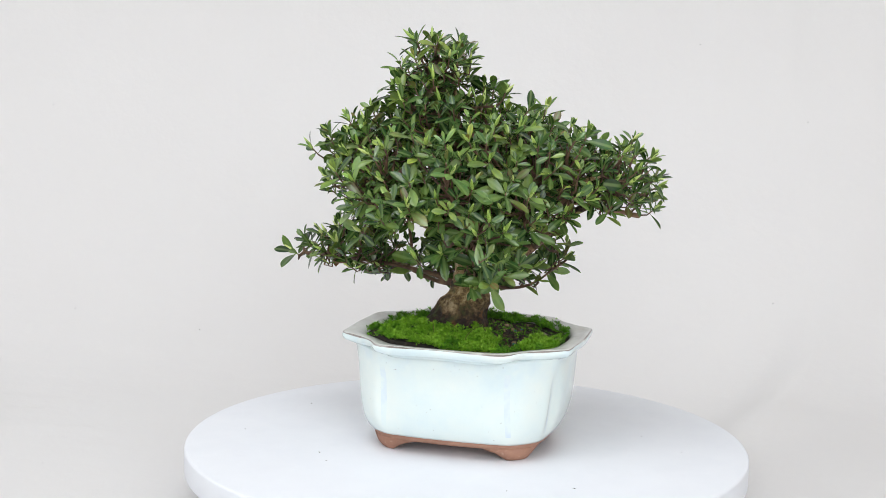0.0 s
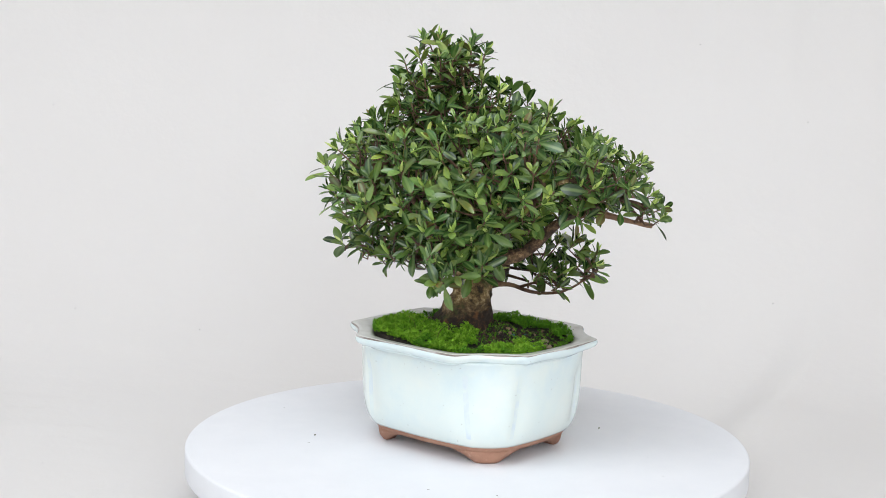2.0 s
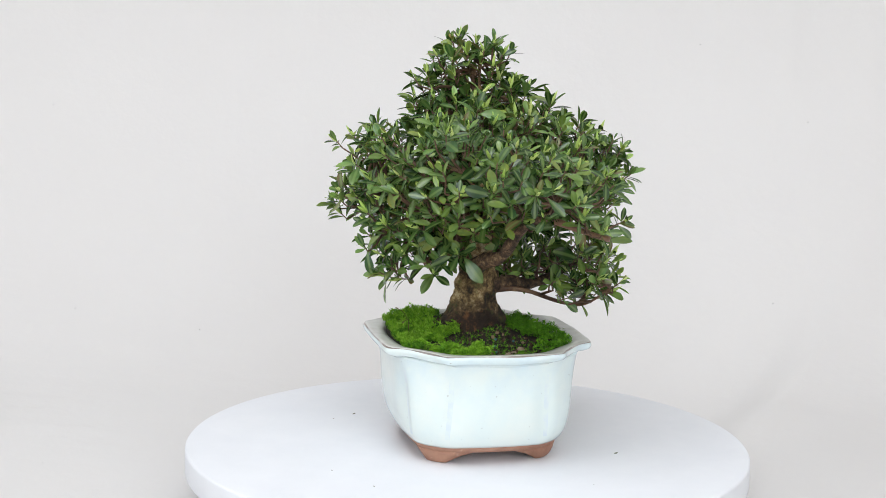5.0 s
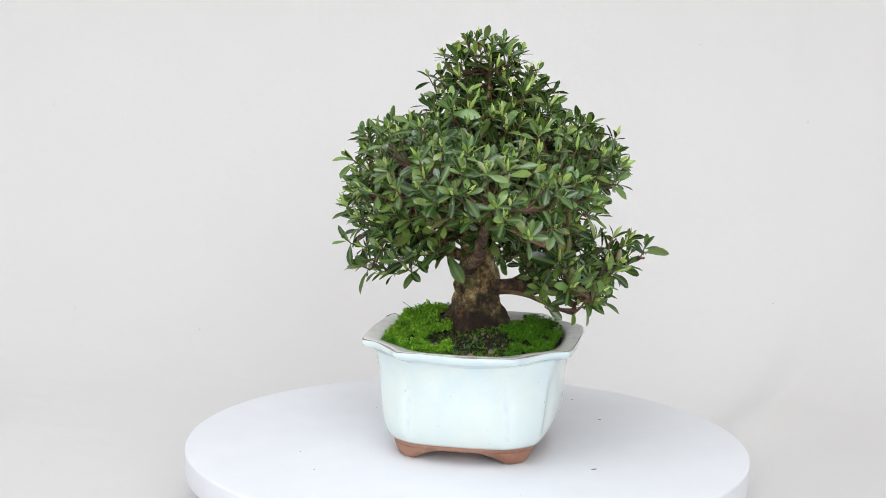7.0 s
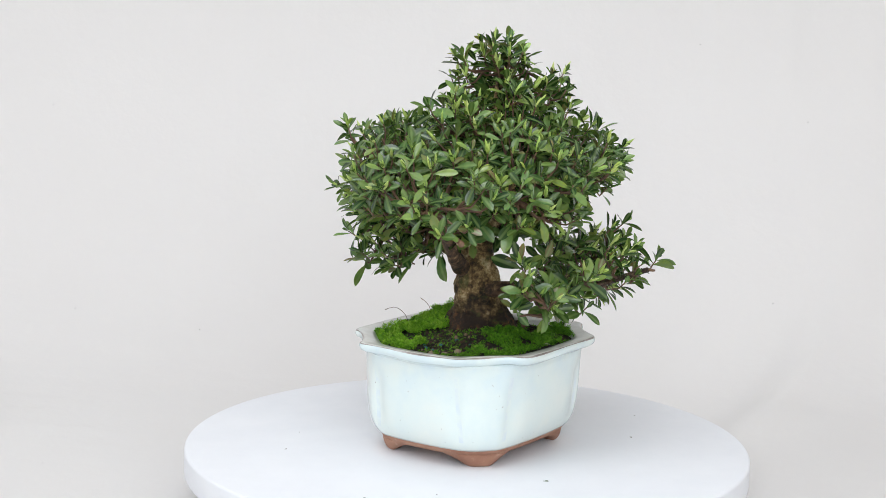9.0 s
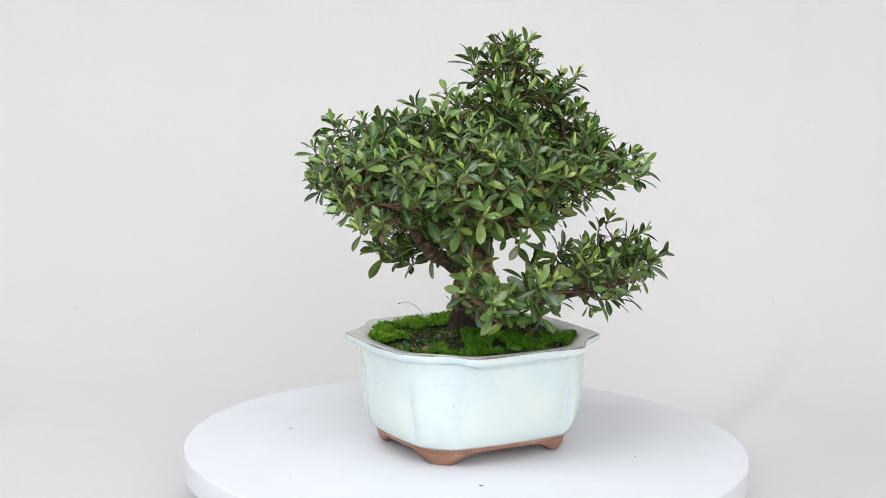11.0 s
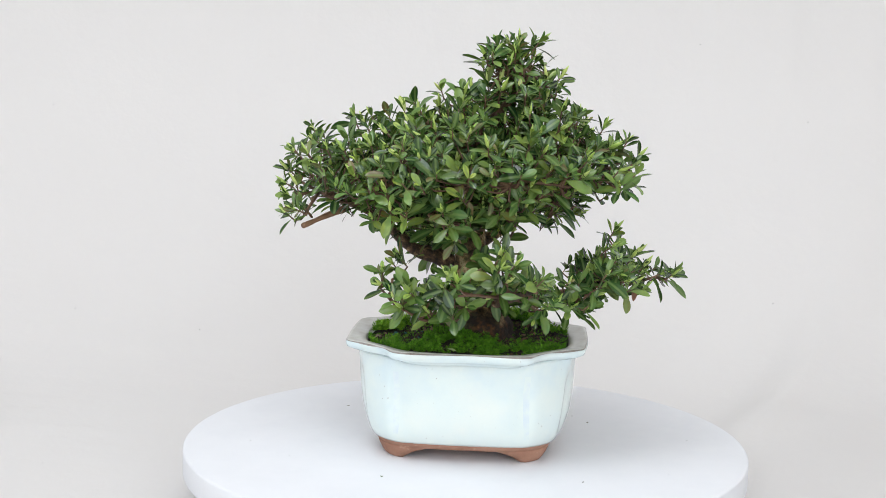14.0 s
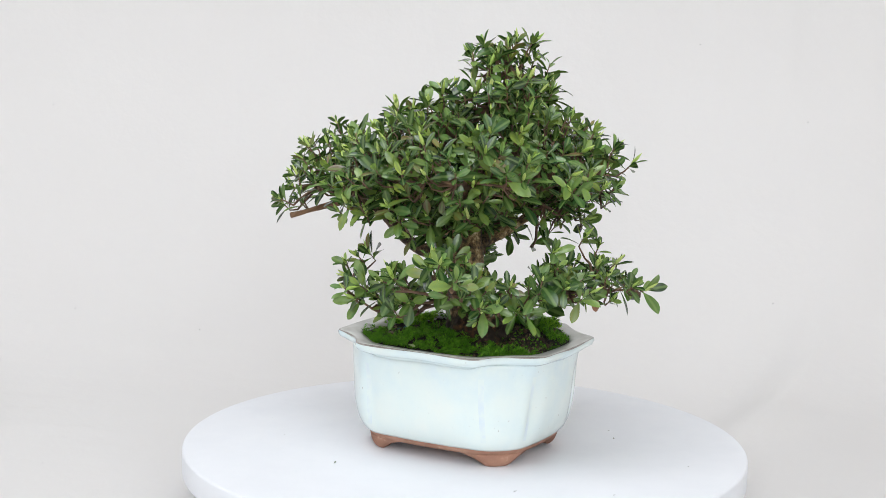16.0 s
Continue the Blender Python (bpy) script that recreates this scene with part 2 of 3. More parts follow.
def build_room():
    x0, x1, y0, y1, z0, z1 = -2.2, 2.2, -3.2, 1.6, -0.82, 2.35
    bm = bmesh.new()
    box(bm, x0 - 0.2, x1 + 0.2, y0 - 0.2, y1 + 0.2, z0 - 0.1, z0)
    tagged(part("floor", bm, BOARDS, smooth=False), "pale wooden floor of the plain room", "floor", kind="structure")
    bm = bmesh.new()
    # an unseen opening added for the overhead fill lamp, over the table's front
    r0, r1, q0, q1 = -1.15, 0.45, -1.65, -0.25
    for b in ((x0 - 0.2, r0, y0 - 0.2, y1 + 0.2), (r1, x1 + 0.2, y0 - 0.2, y1 + 0.2), (r0, r1, y0 - 0.2, q0), (r0, r1, q1, y1 + 0.2)):
        box(bm, *b, z1, z1 + 0.1)
    tagged(part("ceiling", bm, PLASTER, smooth=False), "white painted ceiling of the plain room", "ceiling", kind="structure")
    for name, b in (("wall_east", (x1, x1 + 0.2, y0, y1)), ("wall_north", (x0, x1, y1, y1 + 0.2))):
        bm = bmesh.new()
        box(bm, *b, z0, z1)
        tagged(part(name, bm, PLASTER, smooth=False), "white plastered wall of the plain room", "wall", kind="structure")
    # walls with a window opening
    bm = bmesh.new()
    a0, a1, s, h = -2.15, -0.15, 0.5, 2.1
    for b in ((y0, a0, z0, z1), (a1, y1, z0, z1), (a0, a1, z0, s), (a0, a1, h, z1)):
        box(bm, x0 - 0.2, x0, b[0], b[1], b[2], b[3])
    tagged(part("wall_west", bm, PLASTER, smooth=False), "white plastered wall with a wide window", "wall", kind="structure")
    bm = bmesh.new()
    c0, c1 = -0.85, 1.85
    for b in ((x0, c0, z0, z1), (c1, x1, z0, z1), (c0, c1, z0, s), (c0, c1, h, z1)):
        box(bm, b[0], b[1], y0 - 0.2, y0, b[2], b[3])
    tagged(part("wall_south", bm, PLASTER, smooth=False), "white plastered wall with a wide window", "wall", kind="structure")
    for name, m, width in (("window_1", Matrix.Translation((x0 - 0.1, (a0 + a1) / 2, s)) @ pose(0, 0, 0, 0, 0, 90), a1 - a0),
                           ("window_2", Matrix.Translation(((c0 + c1) / 2, y0 - 0.1, s)), c1 - c0)):
        win = new(name)
        win.matrix_world = m
        tagged(win, "white framed window letting in daylight", "window", kind="structure")
        w, t = width / 2, h - s
        bm = bmesh.new()
        for b in ((-w, -w + 0.05, 0, t), (w - 0.05, w, 0, t), (-w + 0.05, w - 0.05, 0, 0.05), (-w + 0.05, w - 0.05, t - 0.05, t)):
            box(bm, b[0], b[1], -0.03, 0.03, b[2], b[3])
        part("window_frame", bm, WHITE_PAINT, win, smooth=False)
        bm = bmesh.new()
        box(bm, -w + 0.05, w - 0.05, -0.003, 0.003, 0.05, t - 0.05)
        part("pane", bm, GLASS, win, smooth=False).visible_shadow = False


TABLE_Z = -0.062


def backdrop_point(x, s):
    """The cloth lies on the table, sweeps up behind it and hangs down at the front."""
    flat, r, back = 0.72, 0.50, 0.36
    if s < flat:
        y, z, n = -0.75 + s * ((back + 0.75) / flat), TABLE_Z, 0.0
    elif s < flat + r * 1.571:
        a = (s - flat) / r
        y, z, n = back + r * math.sin(a), TABLE_Z + r * (1 - math.cos(a)), a / 1.571
    else:
        y, z, n = back + r, TABLE_Z + r + (s - flat - r * 1.571), 1.0
    fold = noise.noise(Vector((x * 5.5, z * 0.7, 3.1))) * 0.006 + noise.noise(Vector((x * 17, z * 1.3, 9))) * 0.0030
    fold += noise.noise(Vector((x * 38, z * 2.2, 5))) * 0.0012 * max(0.0, min(1.0, x * 4))
    ridge = x - 0.292 - 0.465 * (y - 0.263)
    crease = (0.015 * math.exp(-(ridge / 0.034) ** 2) - 0.006 * math.exp(-((ridge + 0.07) / 0.05) ** 2)) * max(0.0, min(1.0, (y - 0.1) * 5))
    lift = 0.003 * (1 + noise.noise(Vector((x * 4, y * 4, 1.7))))
    lift += 0.0012 * noise.noise(Vector((x * 5, y * 32 + x * 6, 4.2))) * max(0.0, min(1.0, -x * 3))
    return (x, y - fold * n, z + lift * (1 - n) + crease * (1 - n))


def build_backdrop():
    bm = bmesh.new()
    nx, ns, top = 320, 240, 0.72 + 0.50 * 1.571 + 1.13
    grid = [[bm.verts.new(backdrop_point(-1.25 + 2.5 * i / nx, top * j / ns)) for i in range(nx + 1)] for j in range(ns + 1)]
    for j in range(ns):
        for i in range(nx):
            bm.faces.new((grid[j][i], grid[j][i + 1], grid[j + 1][i + 1], grid[j + 1][i]))
    ob = part("backdrop", bm, CLOTH)
    tagged(ob, "off-white cotton backdrop cloth sweeping up behind the table", "backdrop", kind="structure")
    solid = ob.modifiers.new("thickness", "SOLIDIFY")
    solid.thickness, solid.offset = 0.0015, -1
    # the rail that holds the cloth
    bm = bmesh.new()
    tube(bm, [Vector((-1.3, 0.866, 1.39)), Vector((1.3, 0.866, 1.39))], [0.014, 0.014], 16)
    rail = part("backdrop_rail", bm, WHITE_PAINT)
    tagged(rail, "white rail holding the backdrop cloth", "rail")
    for x in (-1.27, 1.27):
        bm = bmesh.new()
        tube(bm, [Vector((x, 0.9, -0.82)), Vector((x, 0.9, 1.40))], [0.016, 0.014], 12)
        part("post", bm, WHITE_PAINT, rail)


def build_table():
    table = new("table")
    tagged(table, "plain white table hidden under the backdrop cloth", "table")
    bm = bmesh.new()
    box(bm, -1.0, 1.0, -0.72, 0.62, TABLE_Z - 0.045, TABLE_Z - 0.006)
    part("tabletop", bm, WHITE_PAINT, table, smooth=False)
    for x in (-0.93, 0.93):
        for y in (-0.65, 0.55):
            bm = bmesh.new()
            box(bm, x - 0.03, x + 0.03, y - 0.03, y + 0.03, -0.82, TABLE_Z - 0.045)
            part("leg", bm, WHITE_PAINT, table, smooth=False)


build_room()
build_backdrop()
build_table()

# ---- the turntable ----
TURNING = []


def turning(ob):
    """Marks a thing that turns with the table."""
    TURNING.append(ob)
    return ob


def build_turntable():
    table = new("turntable")
    tagged(table, "round white laminate turntable standing on the cloth", "turntable")
    bm = bmesh.new()
    rings(bm, disc_loops(0.0, 0, ((0.1580, -0.0345), (0.1600, -0.0335), (0.1600, -0.0245), (0.1590, -0.0235)), 96))
    part("bearing_disc", bm, LAMINATE, table)
    bm = bmesh.new()
    rings(bm, disc_loops(0, 0, ((0.14, -0.060), (0.14, -0.0345)), 64))
    part("foot", bm, WHITE_PAINT, table)
    bm = bmesh.new()
    rings(bm, disc_loops(0.0006, 0.0012, ((0.2478, -0.0232), (0.2489, -0.0222), (0.2492, -0.0205), (0.2492, -0.0022), (0.2489, -0.0012), (0.2482, -0.0004), (0.2470, 0.0)), 240))
    turning(part("platter", bm, LAMINATE, table, "thick turning top of white laminate"))


build_turntable()

# ---- the pot ----
POT_TURN = Matrix.Translation((0.0006, 0.0066, 0)) @ pose(0, 0, 0, 0, 0, -15.5)


def pot_outline(a, b, corner, bow=0.0, notch=0.0, point=0.0, per=12, squeeze=1.0, sharp=0.09):
    """A lobed eight-sided outline: half length a, half depth b, corners cut by `corner`, bowed sides."""
    k, j = corner, corner * squeeze
    vs = [(a, -b + j), (a, b - j), (a - k, b), (-a + k, b), (-a, b - j), (-a, -b + j), (-a + k, -b), (a - k, -b)]
    out = []
    for i in range(8):
        p, q = Vector(vs[i]), Vector(vs[(i + 1) % 8])
        d = q - p
        n = Vector((d.y, -d.x)).normalized()
        is_corner = i % 2 == 1
        for j in range(per):
            t = j / per
            arch = 4 * t * (1 - t)
            tip = point * (math.exp(-(t / sharp) ** 2) + math.exp(-((1 - t) / sharp) ** 2))
            w = (notch if is_corner else bow) * arch
            r = p + d * t
            out.append(r + n * w + r.normalized() * tip)
    return out


def smooth_loop(loop, times):
    for _ in range(times):
        n = len(loop)
        loop = [(loop[i - 1] + loop[i] * 2 + loop[(i + 1) % n]) / 4 for i in range(n)]
    return loop


def build_pot():
    pot = new("bonsai_pot")
    pot.matrix_world = POT_TURN
    tagged(pot, "pale celadon glazed ceramic bonsai pot with lobed rim", "pot")
    # glazed body: lower edge, belly, shoulder
    body = bmesh.new()
    levels = ((0.0155, 0.0765, 0.0635, 0.0240), (0.0180, 0.0790, 0.0660, 0.0250), (0.0240, 0.0826, 0.0694, 0.0270), (0.0310, 0.0852, 0.0718, 0.0290),
              (0.041, 0.0878, 0.0740, 0.0315), (0.053, 0.0895, 0.0755, 0.0335), (0.067, 0.0906, 0.0765, 0.0350), (0.080, 0.0913, 0.0772, 0.0360),
              (0.0890, 0.0918, 0.0778, 0.0365), (0.0918, 0.0926, 0.0786, 0.0370))
    per, loops = 26, []
    for z, a, b, k in levels:
        groove = 0.0040 * math.exp(-((z - 0.052) / 0.026) ** 4)
        loop = smooth_loop(pot_outline(a, b, k, 0.0030, 0.0030, -groove * 1.4, per), 4)
        loops.append([(p.x, p.y, z) for p in loop])
    inner = [[(p.x, p.y, z) for p in smooth_loop(pot_outline(a, b, k, 0.003, 0.001, 0.0, per), 2)]
             for z, a, b, k in ((0.0920, 0.083, 0.0665, 0.033), (0.060, 0.080, 0.064, 0.031), (0.026, 0.070, 0.054, 0.027))]
    rings(body, [*loops, *inner])
    ob = part("body", body, GLAZE, pot, "glossy pale blue-white glazed body")
    ob.data.materials.append(POOLED)
    for i, p in enumerate(ob.data.polygons):
        row, col = divmod(i, 8 * per)
        if 2 <= row <= 6 and (col // per) % 2 and col % per in (0, 1, per - 2, per - 1):
            p.material_index = 1
    # rim: outward lip with eight small points
    rim = bmesh.new()
    prof = ((0.0885, -0.0088, 0), (0.0903, -0.0068, 0.3), (0.0918, -0.0032, 0.7), (0.0936, -0.0004, 1.0), (0.0965, 0.0008, 1.0), (0.0990, 0.0004, 1.0))
    loops = []
    for z, grow, pt in prof:
        loop = smooth_loop(pot_outline(0.1005 + grow, 0.0890 + grow, 0.0440, 0.0034, -0.0022 - 0.0024 * pt, 0.0024 * pt, 20, 0.88, 0.08), 4)
        loops.append([(p.x, p.y, z + 0.0006 * math.sin(i * 0.4)) for i, p in enumerate(loop)])
    tops = ((0.0998, -0.0003, 0.0440, 1.0), (0.1002, -0.0016, 0.0440, 0.95), (0.0998, -0.0036, 0.0435, 0.8), (0.0990, -0.0090, 0.041, 0.5), (0.0980, -0.0135, 0.038, 0.2), (0.0950, -0.0158, 0.036, 0.0), (0.0880, -0.0168, 0.036, 0.0))
    for z, grow, k, pt in tops:
        loop = smooth_loop(pot_outline(0.1005 + grow, 0.0890 + grow, k, 0.0034, -0.0046 * pt, 0.0024 * pt, 20, 1 - 0.12 * pt, 0.08), 4 + int(10 * (1 - pt)))
        loops.append([(p.x, p.y, z) for p in loop])
    rings(rim, loops, False, False)
    ob = part("rim", rim, GLAZE, pot, "grey-white glazed rim with a worn edge")
    ob.data.materials.append(RIM_GLAZE)
    ob.data.materials.append(WORN_EDGE)
    n = len(loops[0])
    for i, p in enumerate(ob.data.polygons):
        row = i // n
        p.material_index = 0 if row < 5 else (2 if row == 5 else 1)
    # unglazed foot band and four corner feet with cut-away arches
    band = bmesh.new()
    loops = []
    for z, a, b, k in ((0.0105, 0.0725, 0.0595, 0.0220), (0.0130, 0.0745, 0.0615, 0.0230), (0.0158, 0.0762, 0.0632, 0.0240)):
        loops.append([(p.x, p.y, z) for p in smooth_loop(pot_outline(a, b, k, 0.003, 0.003, 0), 1)])
    rings(band, loops)
    part("foot_band", band, CLAY, pot, "unglazed reddish clay foot band")
    for sx, sy in ((1, 1), (-1, 1), (-1, -1), (1, -1)):
        foot = bmesh.new()
        loops = []
        for z, s, k, e in ((0.0, 0.880, 0.0105, 0.0035), (0.0010, 0.900, 0.0115, 0.0050), (0.0035, 0.930, 0.0135, 0.0085), (0.0065, 0.960, 0.0165, 0.0125), (0.0090, 0.982, 0.0195, 0.0190), (0.0115, 1.0, 0.0215, 0.0270)):
            a, b = 0.0735 * s, 0.0605 * s
            outer = [(a, b - k - e), (a, b - k), (a - k * 0.25, b - k * 0.62), (a - k * 0.62, b - k * 0.25), (a - k, b), (a - k - e, b)]
            inner = [(a - k - e, b - 0.011), (a - k, b - 0.012), (a - k * 0.7, b - k * 0.72), (a - 0.012, b - k), (a - 0.011, b - k - e)]
            loops.append([(sx * x, sy * y, z) for x, y in (outer + inner)])
        rings(foot, loops)
        bmesh.ops.recalc_face_normals(foot, faces=foot.faces)
        part("foot", foot, CLAY, pot)
    turning(pot)


build_pot()

# ---- soil and moss ----


def soil_height(x, y):
    """The ground in the pot, in the turning space: it rises to the trunk and in a mound of moss."""
    r = math.hypot(x - 0.004, y - 0.006)
    z = 0.0940 + 0.012 * math.exp(-(r / 0.042) ** 2)
    z += 0.012 * math.exp(-(((x + 0.048) / 0.034) ** 2 + ((y + 0.022) / 0.036) ** 2))
    z += 0.004 * math.exp(-(((x - 0.030) / 0.03) ** 2 + ((y - 0.045) / 0.03) ** 2))
    return z + 0.0022 * noise.noise(Vector((x * 60, y * 60, 0.5)))


def moss_kind(x, y):
    """0 bare soil, 1 deep green moss, 2 bright moss."""
    n = noise.noise(Vector((x * 55, y * 55, 7.7)))

    def near(cx, cy, r):
        return math.hypot(x - cx, y - cy) < r * (1 + 0.55 * n)

    if near(-0.004, 0.008, 0.037) or near(0.055, 0.010, 0.024) or near(0.076, 0.008, 0.016) or near(-0.048, 0.044, 0.024) or near(-0.022, 0.055, 0.013):
        return 0
    if near(0.070, -0.006, 0.021) or near(0.040, -0.008, 0.024) or near(0.038, -0.030, 0.017) or near(0.036, -0.054, 0.011) or near(0.062, 0.014, 0.012):
        return 0
    if near(-0.062, 0.030, 0.030) or near(-0.084, -0.012, 0.016) or near(0.058, 0.040, 0.011) or near(-0.020, 0.078, 0.010):
        return 0
    if n > 0.34 and y > -0.03:
        return 0
    if y < -0.012 and n < 0.34:
        return 2
    return 1


POT_INNER = [POT_TURN @ Vector((p.x, p.y, 0)) for p in smooth_loop(pot_outline(0.0845, 0.0725, 0.0360, 0.003, 0.001), 2)]


def inside_pot(x, y, scale=1.0):
    q = POT_TURN.inverted() @ Vector((x, y, 0)) / scale
    return abs(q.x) < 0.084 and abs(q.y) < 0.073 and abs(q.x) + abs(q.y) < 0.121


def build_soil():
    bm = bmesh.new()
    loops = []
    for i in range(1, 26):
        s = i / 25
        loops.append([(p.x * s, p.y * s, soil_height(p.x * s, p.y * s)) for p in POT_INNER])
    rings(bm, [*loops, [(p.x * 0.93, p.y * 0.93, 0.068) for p in POT_INNER]])
    ob = part("soil", bm, SOIL)
    tagged(ob, "dark damp potting soil filling the ceramic pot", "soil", kind="stuff")
    turning(ob)
    rng = random.Random(5)
    # coarse grains
    ball = bmesh.new()
    bmesh.ops.create_icosphere(ball, subdivisions=1, radius=1.0)
    corners, sides = [v.co.copy() for v in ball.verts], [[v.index for v in f.verts] for f in ball.faces]
    ball.free()
    verts, faces = [], []
    for _ in range(4200):
        x, y = rng.uniform(-0.085, 0.085), rng.uniform(-0.085, 0.085)
        if not inside_pot(x, y, 0.95) or moss_kind(x, y):
            continue
        r = rng.uniform(0.0005, 0.0012) if rng.random() < 0.8 else rng.uniform(0.0012, 0.0024)
        m = pose(x, y, soil_height(x, y) + r * 0.4, rng.uniform(0, 180), rng.uniform(0, 180), 0) @ Matrix.Diagonal((r, r * rng.uniform(0.6, 1), r * rng.uniform(0.5, 0.9), 1))
        n = len(verts)
        verts += [m @ (v * rng.uniform(0.75, 1.2)) for v in corners]
        faces += [[n + c for c in f] for f in sides]
    me = bpy.data.meshes.new("soil_grains")
    me.from_pydata(verts, [], faces)
    ob = part_of_mesh("soil_grains", me, grain_material())
    tagged(ob, "coarse dark brown soil grains around the trunk", "soil", kind="stuff")
    turning(ob)
    for mat, name, label, spots in (
            (PEBBLE, "pebble", "small tan pebble lying on the soil", ((0.0795, -0.0056, 0.0031), (0.0675, 0.013, 0.0029), (0.072, 0.003, 0.0022), (-0.062, 0.050, 0.0030))),
            (PELLET, "fertiliser_pellet", "blue-green fertiliser pellet on the soil", ((0.062, -0.018, 0.0018), (0.040, -0.034, 0.0016), (0.055, -0.006, 0.0018), (0.042, 0.004, 0.0015), (0.052, -0.022, 0.0016), (0.048, 0.018, 0.0014), (0.066, -0.010, 0.0014)))):
        for x, y, r in spots:
            bm = bmesh.new()
            bmesh.ops.create_icosphere(bm, subdivisions=2, radius=r)
            for v in bm.verts:
                v.co *= 1 + 0.7 * noise.noise(v.co * 320 + Vector((x * 90, 0, 0)))
                v.co.z *= 0.7
            bmesh.ops.translate(bm, verts=bm.verts, vec=(x, y, soil_height(x, y) + r * 0.45))
            turning(tagged(part(name, bm, mat), label, name.split("_")[-1], group=name + "s"))


def tuft(verts, faces, base, rng):
    """Four small blades of moss that spread from one point."""
    size = rng.uniform(0.0014, 0.0034)
    for k in range(4):
        a, up = rng.uniform(0, 6.283), rng.uniform(0.15, 1.2)
        d = Vector((math.cos(a), math.sin(a), up)).normalized() * size
        s = Vector((-math.sin(a), math.cos(a), 0)) * size * 0.15
        n = len(verts)
        verts += [base - s, base + s, base + d * 0.6 + s * 0.9, base + d]
        faces += [(n, n + 1, n + 2), (n, n + 2, n + 3)]


def build_moss():
    """Cushions of moss: thousands of small star-shaped tufts."""
    rng = random.Random(11)
    for kind, mat, name, label in ((2, MOSS_BRIGHT, "bright_moss", "bright yellow-green moss cushion in the pot"),
                                   (1, MOSS_DARK, "deep_green_moss", "deep green moss covering the soil")):
        verts, faces = [], []
        for _ in range(42000):
            x, y = rng.uniform(-0.09, 0.09), rng.uniform(-0.09, 0.09)
            if not inside_pot(x, y, 1.02):
                continue
            here = moss_kind(x, y)
            if here != kind and not (here == 0 and kind == 1 and rng.random() < 0.10) and not (here == 2 and kind == 1 and rng.random() < 0.12):
                continue
            lump = noise.noise(Vector((x * 105, y * 105, 2.0)))
            if lump < -0.42 and y > -0.04 and rng.random() < 0.8:
                continue
            cushion = 0.0075 * (0.45 + lump) + (0.0036 if kind == 2 else 0.0022)
            cushion = 0.0 if here == 0 else max(0.0, cushion)
            base = Vector((x, y, soil_height(x, y) + cushion * rng.uniform(0.3, 1.0)))
            tuft(verts, faces, base, rng)
        # a fringe of bright moss close to the rim
        for _ in range(3200 if kind == 2 else 0):
            p = rng.choice(POT_INNER) * rng.uniform(0.86, 1.0)
            p += Vector((rng.gauss(0, 0.002), rng.gauss(0, 0.002), 0))
            if p.y < -0.028 and p.x < 0.022 and inside_pot(p.x, p.y, 1.02):
                tuft(verts, faces, Vector((p.x, p.y, soil_height(p.x, p.y) + rng.uniform(0.0005, 0.0045))), rng)
        me = bpy.data.meshes.new(name)
        me.from_pydata(verts, [], faces)
        turning(tagged(part_of_mesh(name, me, mat), label, "moss", kind="stuff"))
    # two thin dry stems
    bm = bmesh.new()
    for stem in (((-0.0040, -0.0575, 0.094), (-0.0015, -0.0590, 0.1075), (0.0050, -0.0625, 0.1150), (0.0115, -0.0667, 0.1180), (0.0146, -0.0737, 0.1158)),
                 ((-0.0290, -0.0430, 0.098), (-0.0296, -0.0462, 0.1100), (-0.0300, -0.0500, 0.1160), (-0.0310, -0.0568, 0.1204))):
        ps = bend([Vector(p) for p in stem], 5)
        tube(bm, ps, [0.00022] * (len(ps) - 3) + [0.00022, 0.00050, 0.00020], 6)
    turning(tagged(part("dry_stems", bm, TWIG), "thin dry stems rising from the moss", "stem", kind="stuff"))


build_soil()
build_moss()

# ---- the azalea ----
tree = new("bonsai_tree")
tagged(tree, "azalea bonsai with dense dark green leaves and pale buds", "tree")
turning(tree)
PADS = []


def build_trunk():
    spine = bend([Vector(p) for p in ((-0.010, 0.010, 0.088), (-0.009, 0.009, 0.104), (-0.005, 0.008, 0.1215), (0.000, 0.007, 0.1347), (0.0015, 0.0075, 0.1527), (0.001, 0.007, 0.1707),
                                      (-0.003, 0.009, 0.21), (-0.010, 0.014, 0.26), (-0.020, 0.016, 0.335))], 10)
    stops = ((0.088, 0.036), (0.098, 0.0315), (0.106, 0.0272), (0.1136, 0.0246), (0.1215, 0.0226), (0.1347, 0.0182), (0.1527, 0.0152), (0.1707, 0.0130), (0.19, 0.0110), (0.22, 0.008), (0.25, 0.0052), (0.27, 0.0036), (0.30, 0.002), (0.34, 0.001))
    radii = [float(np.interp(p.z, [s[0] for s in stops], [s[1] for s in stops])) for p in spine]
    bm = bmesh.new()
    loops = []
    for i, (p, r) in enumerate(zip(spine, radii)):
        loop = []
        for k in range(64):
            a = 2 * math.pi * k / 64
            flare = max(0.0, (0.118 - p.z) / 0.03)
            root = 1 + 0.12 * flare * math.cos(5 * a + 0.8) + 0.07 * flare * math.cos(3 * a + 2)
            d = Vector((math.cos(a) * 1.0 - 0.06 * math.sin(a), math.sin(a) * 1.12, 0))
            lump = 0.98 + 0.20 * noise.noise((p + d * r) * 58) + 0.10 * noise.noise((p + d * r) * 150) + 0.05 * noise.noise((p + d * r) * 360)
            loop.append(p + d * r * root * lump)
        loops.append(loop)
    rings(bm, loops)
    part("trunk", bm, BARK, tree, "mottled brown trunk, dark and flared at its base")


